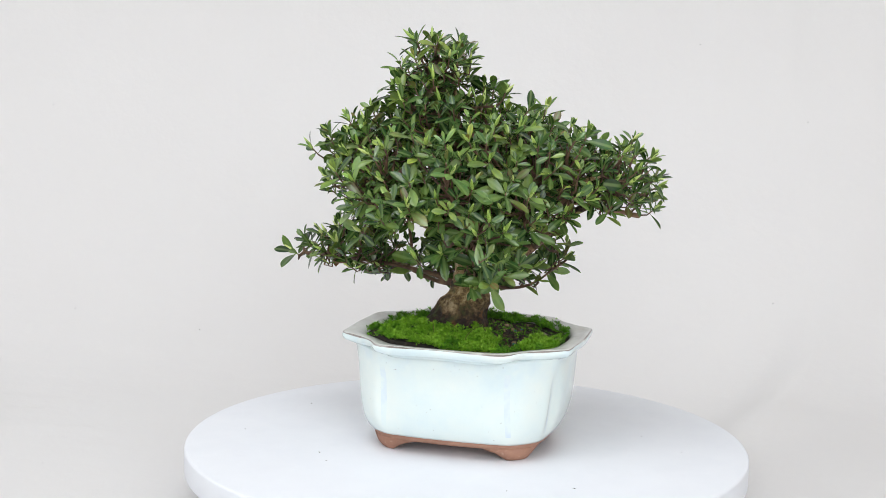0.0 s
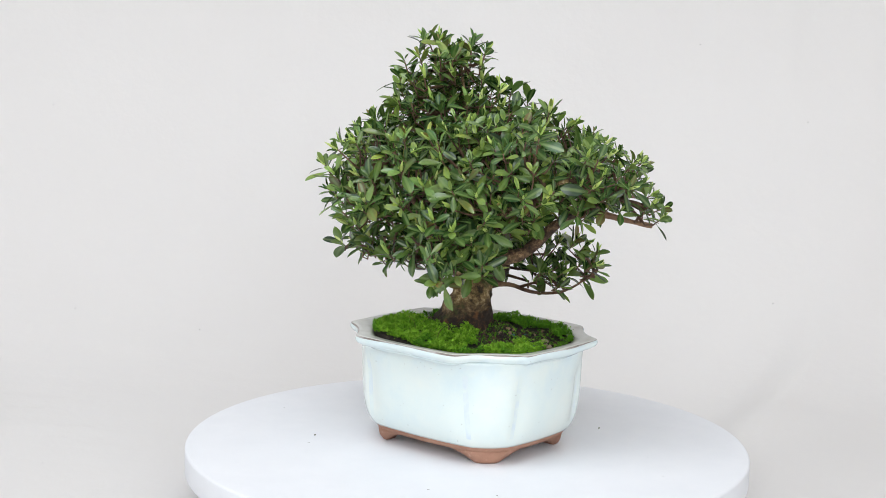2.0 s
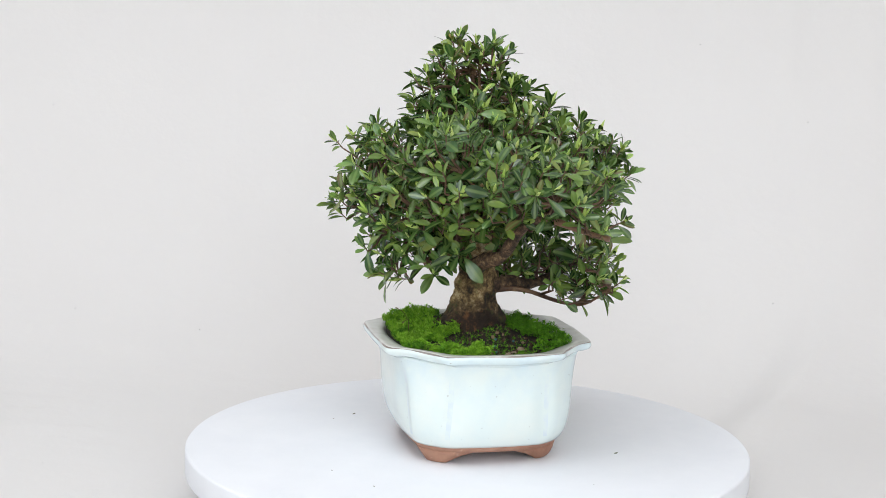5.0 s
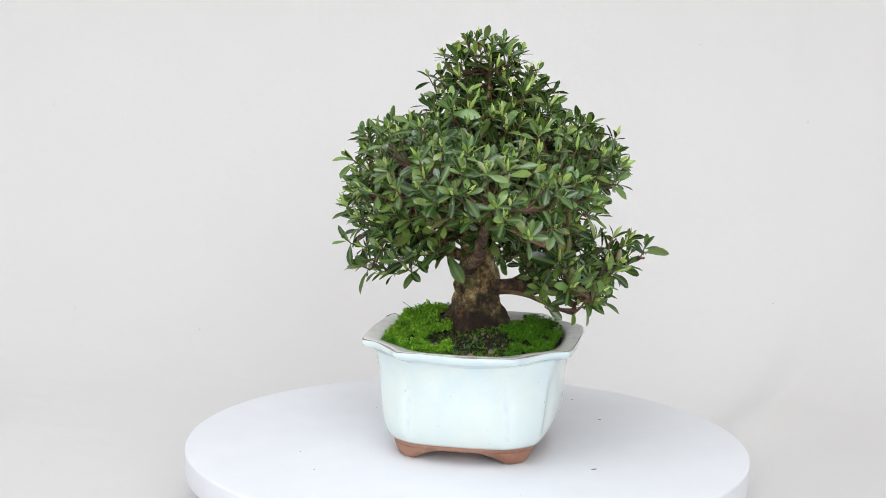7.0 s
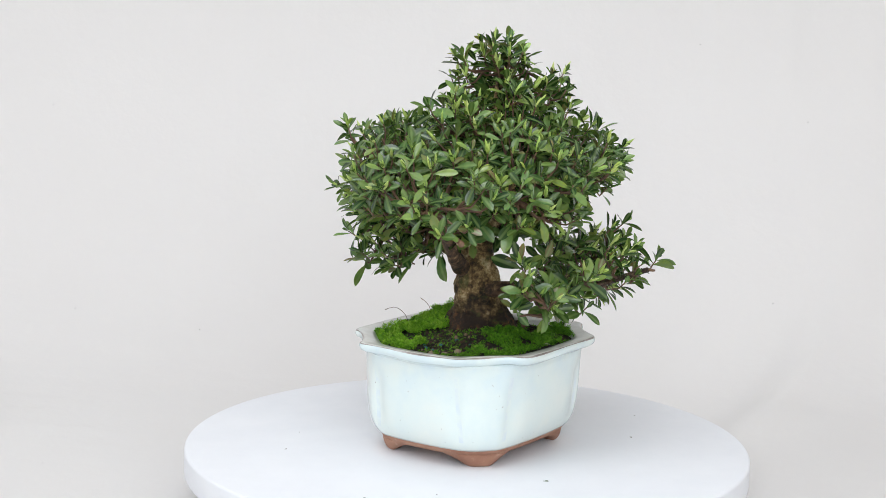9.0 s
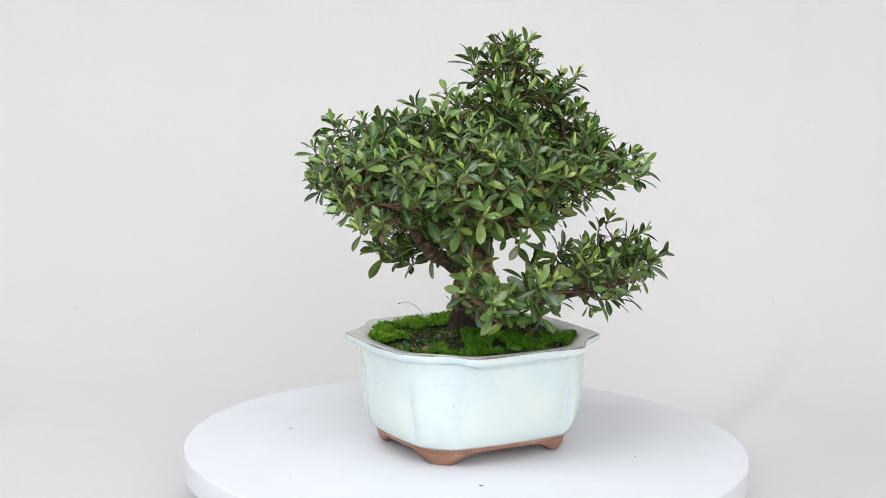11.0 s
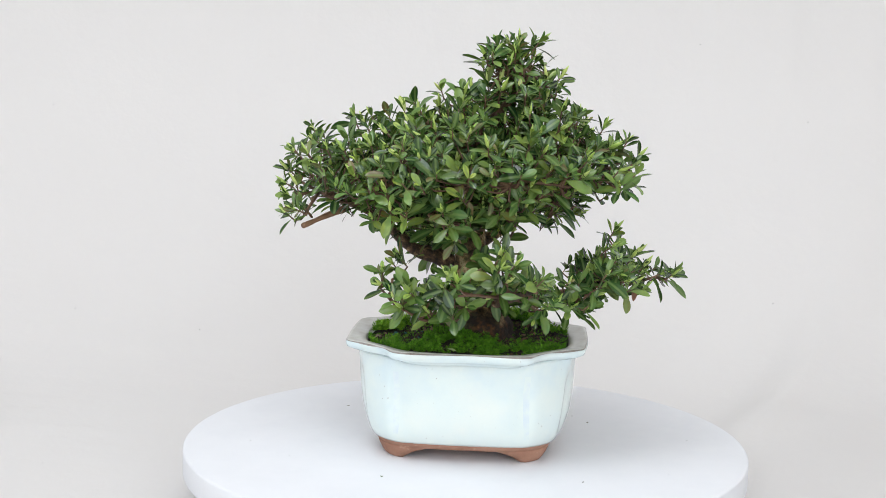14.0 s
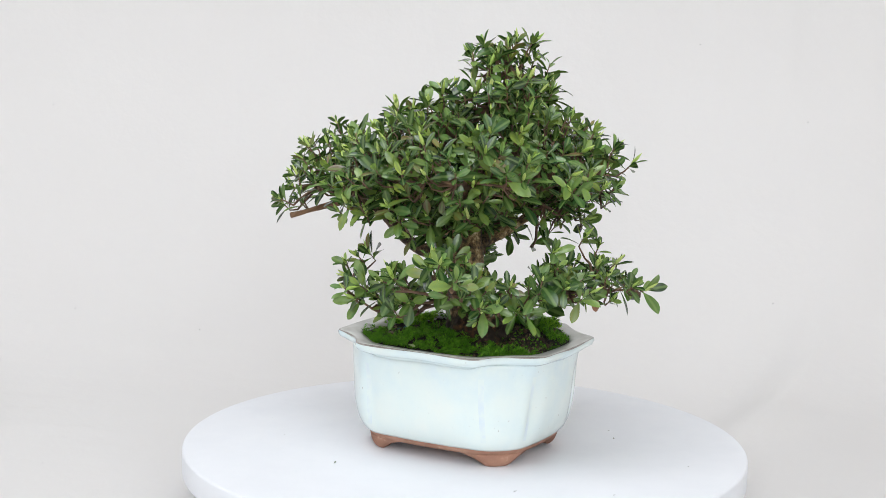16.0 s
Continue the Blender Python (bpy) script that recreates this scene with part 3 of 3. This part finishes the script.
def limb(points, thick, pads, bark=None):
    """One limb of the tree and the leafy pads (x, y, z, radius) that it carries."""
    ps = bend([Vector(p) for p in points], 5)
    n = len(ps)
    bm = bmesh.new()
    tube(bm, ps, [thick * (1 - 0.75 * i / (n - 1)) for i in range(n)], 14, 0.45, thick * 900)
    ob = part("limb", bm, bark or (BARK if thick > 0.006 else TWIG), tree)
    for x, y, z, r in pads:
        PADS.append((Vector((x, y, z)), r, ps[2:], ob))


build_trunk()
limb(((0.0, 0.002, 0.152), (0.020, -0.003, 0.164), (0.050, 0.002, 0.175), (0.085, 0.004, 0.205), (0.134, 0.010, 0.226)), 0.0088,
     ((0.130, -0.002, 0.242, 0.031), (0.130, 0.042, 0.234, 0.023), (0.066, 0.014, 0.218, 0.029), (0.118, -0.030, 0.234, 0.030), (0.110, 0.018, 0.242, 0.034), (0.152, 0.030, 0.212, 0.014), (0.155, 0.012, 0.232, 0.013), (0.156, -0.022, 0.244, 0.013), (0.154, 0.050, 0.216, 0.007)), BROWN_BARK)
limb(((0.006, 0.020, 0.138), (0.018, 0.046, 0.137), (0.032, 0.077, 0.126), (0.058, 0.085, 0.129), (0.084, 0.092, 0.147)), 0.0030,
     ((0.050, 0.086, 0.146, 0.017), (0.078, 0.094, 0.150, 0.016), (0.064, 0.066, 0.142, 0.014), (0.044, 0.060, 0.150, 0.009), (0.090, 0.082, 0.162, 0.012), (0.079, 0.073, 0.178, 0.011)))
limb(((0.004, 0.010, 0.137), (0.004, 0.034, 0.142), (0.003, 0.058, 0.139), (-0.006, 0.095, 0.144), (-0.020, 0.155, 0.164)), 0.0088,
     ((-0.010, 0.098, 0.162, 0.027), (-0.002, 0.070, 0.162, 0.024), (-0.002, 0.126, 0.170, 0.021), (-0.026, 0.070, 0.154, 0.022), (0.030, 0.102, 0.150, 0.020),
      (-0.034, 0.114, 0.154, 0.021), (-0.022, 0.146, 0.166, 0.016), (0.038, 0.122, 0.166, 0.012), (0.034, 0.090, 0.140, 0.014), (-0.024, 0.162, 0.172, 0.009)), SHADED_BARK)
limb(((0.0, 0.016, 0.132), (-0.030, 0.045, 0.142), (-0.075, 0.066, 0.148), (-0.152, 0.062, 0.158)), 0.0034,
     ((-0.102, 0.094, 0.166, 0.024), (-0.070, 0.110, 0.154, 0.023), (-0.086, 0.062, 0.158, 0.020), (-0.130, 0.074, 0.166, 0.022), (-0.126, 0.042, 0.166, 0.016),
      (-0.098, 0.114, 0.174, 0.020), (-0.102, 0.046, 0.162, 0.017), (-0.095, 0.112, 0.190, 0.014), (-0.156, 0.088, 0.168, 0.010), (-0.122, 0.050, 0.188, 0.012), (-0.115, 0.070, 0.200, 0.010), (-0.160, 0.060, 0.161, 0.008), (-0.145, 0.064, 0.163, 0.010)))
limb(((-0.008, 0.018, 0.138), (-0.034, 0.052, 0.137), (-0.072, 0.078, 0.149), (-0.112, 0.080, 0.168)), 0.0026, ((-0.088, 0.082, 0.172, 0.012),))
limb(((0.002, 0.0, 0.165), (0.0, -0.030, 0.178), (-0.004, -0.060, 0.196), (-0.010, -0.086, 0.215)), 0.0065,
     ((-0.022, -0.078, 0.246, 0.034), (0.014, -0.070, 0.206, 0.034), (0.002, -0.086, 0.202, 0.029), (-0.014, -0.050, 0.214, 0.034), (0.026, -0.086, 0.176, 0.014), (0.0, -0.050, 0.180, 0.020), (0.030, -0.060, 0.174, 0.020), (0.008, -0.078, 0.160, 0.011), (0.020, -0.092, 0.164, 0.010), (0.010, -0.106, 0.186, 0.011), (-0.030, -0.090, 0.270, 0.013), (-0.024, -0.070, 0.186, 0.014)))
limb(((-0.002, 0.004, 0.176), (-0.032, -0.010, 0.192), (-0.060, -0.030, 0.212), (-0.090, -0.040, 0.236)), 0.0062,
     ((-0.078, -0.046, 0.226, 0.034), (-0.030, -0.002, 0.226, 0.034), (-0.058, -0.078, 0.218, 0.031), (-0.086, -0.010, 0.250, 0.034), (-0.058, -0.066, 0.254, 0.033),
      (-0.082, -0.022, 0.222, 0.031), (-0.098, -0.058, 0.226, 0.018), (-0.094, -0.055, 0.202, 0.013), (-0.122, 0.006, 0.234, 0.014), (-0.106, -0.060, 0.238, 0.013), (-0.046, -0.066, 0.172, 0.009)))
limb(((-0.003, 0.008, 0.190), (-0.008, 0.040, 0.208), (-0.012, 0.075, 0.226), (-0.020, 0.112, 0.246)), 0.0060,
     ((-0.022, 0.054, 0.262, 0.034), (0.034, 0.098, 0.254, 0.034), (-0.034, 0.086, 0.254, 0.034), (-0.006, 0.106, 0.250, 0.033), (-0.026, 0.046, 0.230, 0.034),
      (-0.066, 0.110, 0.250, 0.019), (-0.014, 0.074, 0.230, 0.030)))
limb(((-0.002, 0.008, 0.182), (0.026, 0.028, 0.200), (0.060, 0.050, 0.224), (0.090, 0.066, 0.244)), 0.0062,
     ((0.046, 0.042, 0.238, 0.034), (0.094, 0.038, 0.238, 0.034), (0.086, 0.070, 0.234, 0.034), (0.026, 0.046, 0.218, 0.034), (0.058, 0.006, 0.266, 0.034),
      (0.034, 0.090, 0.222, 0.026), (0.062, 0.062, 0.254, 0.034), (0.062, 0.098, 0.250, 0.026)))
limb(((0.0, 0.002, 0.180), (0.028, -0.022, 0.200), (0.062, -0.042, 0.226), (0.108, -0.048, 0.246)), 0.0065,
     ((0.014, -0.054, 0.230, 0.034), (0.102, -0.026, 0.246, 0.034), (0.050, -0.058, 0.254, 0.034), (0.042, 0.002, 0.218, 0.034), (0.022, -0.034, 0.198, 0.033),
      (0.082, -0.062, 0.234, 0.031), (0.022, -0.066, 0.262, 0.034), (0.074, -0.058, 0.266, 0.032), (0.038, -0.074, 0.222, 0.034), (0.126, -0.038, 0.250, 0.029), (0.148, -0.042, 0.250, 0.010),
      (0.066, -0.034, 0.214, 0.022)))
limb(((-0.008, 0.012, 0.235), (-0.014, 0.012, 0.265), (-0.026, 0.014, 0.300), (-0.034, 0.020, 0.338)), 0.0045,
     ((-0.042, 0.026, 0.318, 0.034), (0.018, 0.006, 0.278, 0.034), (-0.038, -0.018, 0.282, 0.032), (0.010, 0.054, 0.282, 0.033), (0.044, -0.018, 0.288, 0.021), (0.052, 0.022, 0.285, 0.020), (-0.038, 0.014, 0.332, 0.032), (-0.014, 0.012, 0.348, 0.010), (-0.034, 0.000, 0.352, 0.011),
      (0.006, 0.010, 0.218, 0.034), (-0.002, -0.014, 0.282, 0.034), (-0.042, -0.006, 0.294, 0.033), (-0.016, 0.026, 0.341, 0.024), (-0.022, -0.010, 0.336, 0.021), (-0.054, 0.000, 0.310, 0.018), (0.016, 0.040, 0.314, 0.014), (0.026, -0.008, 0.311, 0.012), (-0.014, 0.034, 0.306, 0.030), (-0.035, 0.064, 0.312, 0.014), (-0.064, -0.006, 0.332, 0.011), (-0.040, -0.032, 0.322, 0.012), (-0.056, 0.054, 0.324, 0.013)))
limb(((-0.004, 0.008, 0.196), (-0.034, 0.024, 0.214), (-0.066, 0.042, 0.232), (-0.104, 0.048, 0.250)), 0.0055,
     ((-0.082, 0.018, 0.254, 0.034), (-0.066, 0.066, 0.254, 0.033), (-0.102, 0.058, 0.246, 0.023), (-0.074, 0.014, 0.222, 0.026), (-0.078, 0.038, 0.270, 0.033),
      (-0.122, 0.026, 0.258, 0.018), (-0.137, 0.026, 0.256, 0.010), (-0.112, 0.096, 0.250, 0.014), (-0.094, 0.012, 0.284, 0.013), (-0.046, 0.066, 0.274, 0.033)))


def leaf_shape(curl, fold, wide):
    """A leaf of unit length along +y: verts, faces and (across, along) coordinates."""
    rows = ((0.0, 0.03), (0.13, 0.045), (0.30, 0.135), (0.48, 0.205), (0.66, 0.235), (0.81, 0.205), (0.92, 0.125), (1.0, 0.015))
    verts, uvs, faces = [], [], []
    for t, w in rows:
        w *= wide
        bow = -curl * t * t
        verts += [(-w, t, bow + fold * w), (0.0, t, bow), (w, t, bow + fold * w)]
        uvs += [(0.5 - w, t), (0.5, t), (0.5 + w, t)]
    for i in range(len(rows) - 1):
        a = 3 * i
        faces += [(a, a + 1, a + 4, a + 3), (a + 1, a + 2, a + 5, a + 4)]
    return np.array(verts), faces, np.array(uvs)


LEAF_SHAPES = [leaf_shape(c, f, w) for c, f, w in ((0.10, 0.35, 0.78), (0.22, 0.25, 0.88), (-0.06, 0.45, 0.66), (0.32, 0.15, 0.92), (0.05, 0.6, 0.62), (0.16, 0.3, 0.72))]


def leaf_mesh(name, placed):
    """One mesh of many leaves, from (shape, matrix) pairs."""
    verts, faces, uvs, n = [], [], [], 0
    for k, m in placed:
        v, f, u = LEAF_SHAPES[k]
        a = np.array(m)
        verts.append(v @ a[:3, :3].T + a[:3, 3])
        faces += [tuple(i + n for i in q) for q in f]
        uvs += [u[i] for q in f for i in q]
        n += len(v)
    me = bpy.data.meshes.new(name)
    me.from_pydata(np.concatenate(verts).tolist(), [], faces)
    layer = me.uv_layers.new(name="UVMap")
    layer.data.foreach_set("uv", np.array(uvs, dtype=np.float32).ravel())
    return shade(me)


def build_crown():
    rng = random.Random(3)
    centres = np.array([tuple(c) for c, *_ in PADS])
    reach = np.array([r for _, r, *_ in PADS])
    middle = Vector((0.0, 0.01, 0.20))
    shoots = []
    # shoot tips, spread through the pads, densest near the crown's outside
    for c, r, spine, bough in PADS:
        count = int(18 * (r / 0.03) ** 2) + 3
        for _ in range(count):
            for _try in range(8):
                d = Vector((rng.gauss(0, 1), rng.gauss(0, 1), rng.gauss(0, 1))).normalized()
                p = c + d * max(0.004, r - 0.004 + rng.gauss(0, 0.003)) * rng.uniform(0.3, 1.0) ** 0.5
                depth = float((reach - np.linalg.norm(centres - np.array(p), axis=1)).max())
                if depth > 0.019 and rng.random() > 0.03:
                    continue
                p.z = min(p.z, 0.362 + rng.uniform(-0.006, 0.002))
                if r > 0.02 and noise.noise(p * 38) > 0.15 or p.z < 0.215 and rng.random() < 0.24:
                    continue
                if any((p - q[0]).length < 0.0122 for q in shoots):
                    continue
                if depth < 0.010 and p.z < 0.30 and rng.random() < 0.25:
                    p = p + ((p - middle).normalized() * 0.6 + Vector((0, 0, 0.6))) * rng.uniform(0.004, 0.010)
                shoots.append((p, c, spine, depth, bough))
                break
    twigs = bmesh.new()
    bud = bmesh.new()
    rings(bud, [[(r * math.cos(a * 1.0472), r * math.sin(a * 1.0472), z) for a in range(6)] for r, z in ((0.08, 0), (0.125, 0.25), (0.115, 0.5), (0.06, 0.8), (0.008, 1.0))])
    bud_me = bpy.data.meshes.new("bud")
    bud.to_mesh(bud_me)
    bud.free()
    shade(bud_me)
    leaves = []
    for p, c, spine, depth, bough in shoots:
        out = (p - middle)
        out.z *= 0.6
        out = (out.normalized() * 0.75 + (p - c).normalized() * 0.35 + Vector((0, 0, 0.85)) + Vector((rng.gauss(0, 0.25), rng.gauss(0, 0.25), rng.gauss(0, 0.2)))).normalized()
        near = min(spine, key=lambda q: (q - c).length)
        foot = c.lerp(near, 0.35) + Vector((0, 0, -0.006))
        joint = p - out * 0.010
        mid = foot.lerp(joint, 0.55) + Vector((rng.gauss(0, 0.002), rng.gauss(0, 0.002), -0.003))
        tube(twigs, [near, foot, mid, joint, p], [0.0016, 0.0012, 0.0009, 0.0007, 0.0005], 5)
        turn = out.to_track_quat("Z", "Y").to_matrix().to_4x4()
        count = rng.randint(6, 9)
        spin = rng.uniform(0, 6.283)
        big = rng.uniform(0.76, 1.10) if rng.random() < 0.84 else rng.uniform(1.1, 1.34)
        for i in range(count):
            spin += 2.399 + rng.gauss(0, 0.25)
            low = i / (count - 1)
            tilt = radians(14 + 66 * low + rng.gauss(0, 12))
            size = (0.0112 + 0.0080 * low) * big * rng.uniform(0.8, 1.2)
            if low < 0.2:
                size *= 0.7
            at = p - out * (0.0085 * low)
            m = Matrix.Translation(at) @ turn @ Matrix.Rotation(spin, 4, "Z") @ Matrix.Rotation(radians(90) - tilt, 4, "X") @ Matrix.Rotation(rng.gauss(0, 0.3), 4, "Y") @ Matrix.Diagonal((size, size, size, 1))
            leaves.append((rng.randrange(len(LEAF_SHAPES)), m, low, bough))
        if depth < 0.013 and rng.random() < 0.62:
            for _ in range(rng.choice((1, 1, 2))):
                ob = new("bud", bud_me)
                s = rng.uniform(0.0085, 0.0140)
                ob.parent = bough
                ob.matrix_local = Matrix.Translation(p - out * 0.002) @ turn @ pose(0, 0, 0, rng.gauss(0, 12), rng.gauss(0, 12), 0) @ Matrix.Diagonal((s, s, s, 1))
    bud_me.materials.append(BUD)
    part("twig_mass", twigs, TWIG, tree, "thin reddish brown twigs")["kind"] = "stuff"
    # the leaves farthest out stand singly, the rest form the mass of the crown
    leaves.sort(key=lambda q: -q[1].translation.xy.length)
    shapes = []
    for k in range(len(LEAF_SHAPES)):
        me = leaf_mesh("leaf", [(k, Matrix())])
        me.materials.append(LEAF_ONE)
        shapes.append(me)
    for k, m, _, bough in leaves[:300]:
        ob = new("leaf", shapes[k])
        ob.parent = bough
        ob.matrix_local = m
    part_of_mesh("foliage", leaf_mesh("foliage", [(k, m) for k, m, low, _ in leaves[300:] if low > 0.32]), LEAF, tree, "dense mass of dark green leaves")["kind"] = "stuff"
    part_of_mesh("young_foliage", leaf_mesh("young_foliage", [(k, m) for k, m, low, _ in leaves[300:] if low <= 0.32]), LEAF_YOUNG, tree, "small fresh leaves round the buds")["kind"] = "stuff"


build_crown()


def build_single_parts():
    """A pruned branch end and one withered leaf hanging below the low limb."""
    bm = bmesh.new()
    tube(bm, bend([Vector(p) for p in ((0.112, 0.016, 0.212), (0.130, 0.026, 0.207), (0.143, 0.036, 0.203), (0.151, 0.043, 0.201))], 4), [0.0028 - 0.00006 * i for i in range(13)], 10, 0.3, 2.0)
    part("pruned_branch", bm, plain("pale_cut_bark", (0.26, 0.145, 0.08)), tree, "pale brown pruned branch end")
    me = leaf_mesh("withered_leaf", [(1, pose(-0.122, 0.086, 0.158, -80, 12, 30) @ Matrix.Diagonal((0.017, 0.017, 0.017, 1)))])
    part_of_mesh("withered_leaf", me, DEAD_LEAF, tree, "withered brown leaf hanging down")


build_single_parts()

# ---- debris on the turntable and lint on the cloth ----


def flake(name, x, y, z, size, mat, label, turns=True, up=None):
    bm = bmesh.new()
    vs = [bm.verts.new((size * a, size * b, size * c)) for a, b, c in ((-1, 0, 0.05), (-0.3, 0.32, 0.12), (0.55, 0.25, 0.22), (1, 0.05, 0.1), (0.4, -0.3, 0.05), (-0.4, -0.22, 0.04))]
    under = [bm.verts.new((v.co.x * 0.9, v.co.y * 0.9, 0)) for v in vs]
    n = len(vs)
    bm.faces.new(vs)
    bm.faces.new(under[::-1])
    for i in range(n):
        bm.faces.new((under[i], under[(i + 1) % n], vs[(i + 1) % n], vs[i]))
    turn = Matrix.Rotation(x * 977 + y * 391, 4, "Z")
    if up:
        turn = Matrix.Rotation(radians(90), 4, "X")
    bm.transform(Matrix.Translation((x, y, z)) @ turn)
    ob = tagged(part(name, bm, mat, smooth=False), label, "debris", group=name + "s")
    return turning(ob) if turns else ob


def build_debris():
    for x, y, s in ((-0.126, -0.050, 0.0022), (-0.072, 0.134, 0.0020), (0.089, -0.135, 0.0016), (0.034, -0.147, 0.0012), (-0.118, -0.075, 0.0012), (0.16, 0.03, 0.0010),
                    (-0.15, 0.12, 0.0012), (0.19, -0.02, 0.0010), (-0.20, 0.02, 0.0010)):
        flake("soil_crumb", x, y, 0.0002, s, SPECK, "tiny dark soil crumb lying on the turntable")
    flake("leaf_fragment", 0.0903, 0.1003, 0.0002, 0.0026, SPECK_GREEN, "small green leaf fragment lying on the turntable")


build_debris()


def build_fallen_leaf():
    for x, y, z, size, turn, mat, label in ((-0.0190, 0.0610, soil_height(-0.023, 0.065) + 0.0040, 0.012, 150, DEAD_LEAF, "dead brown leaf lying on the soil"),
                                            (-0.050, 0.034, soil_height(-0.044, 0.030) + 0.0035, 0.015, -60, DEAD_LEAF, "dead brown leaf lying on the soil"),
                                            (0.0340, 0.0790, 0.1020, 0.008, 60, PALE_LEAF, "small pale green leaf lying at the pot rim")):
        me = leaf_mesh("fallen_leaf", [(3, pose(x, y, z, 8, 14, turn) @ Matrix.Diagonal((size, size, size, 1)))])
        turning(tagged(part_of_mesh("fallen_leaf", me, mat), label, "leaf", group="fallen leaves"))


build_fallen_leaf()


def build_lint():
    """Small dark specks caught in the weave of the backdrop."""
    for x, y, z in ((-0.495, 0.588, -0.007), (-0.332, 0.554, -0.023), (0.386, 0.625, 0.014), (0.447, 0.542, -0.028), (-0.578, 0.816, 0.233), (0.457, 0.816, 0.232), (0.31, 0.849, 0.333), (-0.231, 0.181, -0.062), (-0.406, 0.095, -0.062)):
        bm = bmesh.new()
        bmesh.ops.create_icosphere(bm, subdivisions=1, radius=0.0009)
        for v in bm.verts:
            v.co *= 1 + 0.5 * noise.noise(v.co * 900 + Vector((x * 50, z * 50, 0)))
        bmesh.ops.translate(bm, verts=bm.verts, vec=(x, y - 0.002, z + 0.003))
        tagged(part("lint_speck", bm, LINT), "tiny grey speck of lint on the backdrop cloth", "speck", group="lint specks")


build_lint()


# ---- movement ----
def motions():
    """The turntable turns evenly, about twelve degrees a second, with all that stands on it."""
    for ob in TURNING:
        stand = ob.matrix_world.copy()
        walk(ob, [(t / 2, Matrix.Rotation(radians(-(12.024 * t / 2 + 0.001 * t * t / 4)), 4, "Z") @ stand) for t in range(33)])


bpy.context.view_layer.update()
motions()
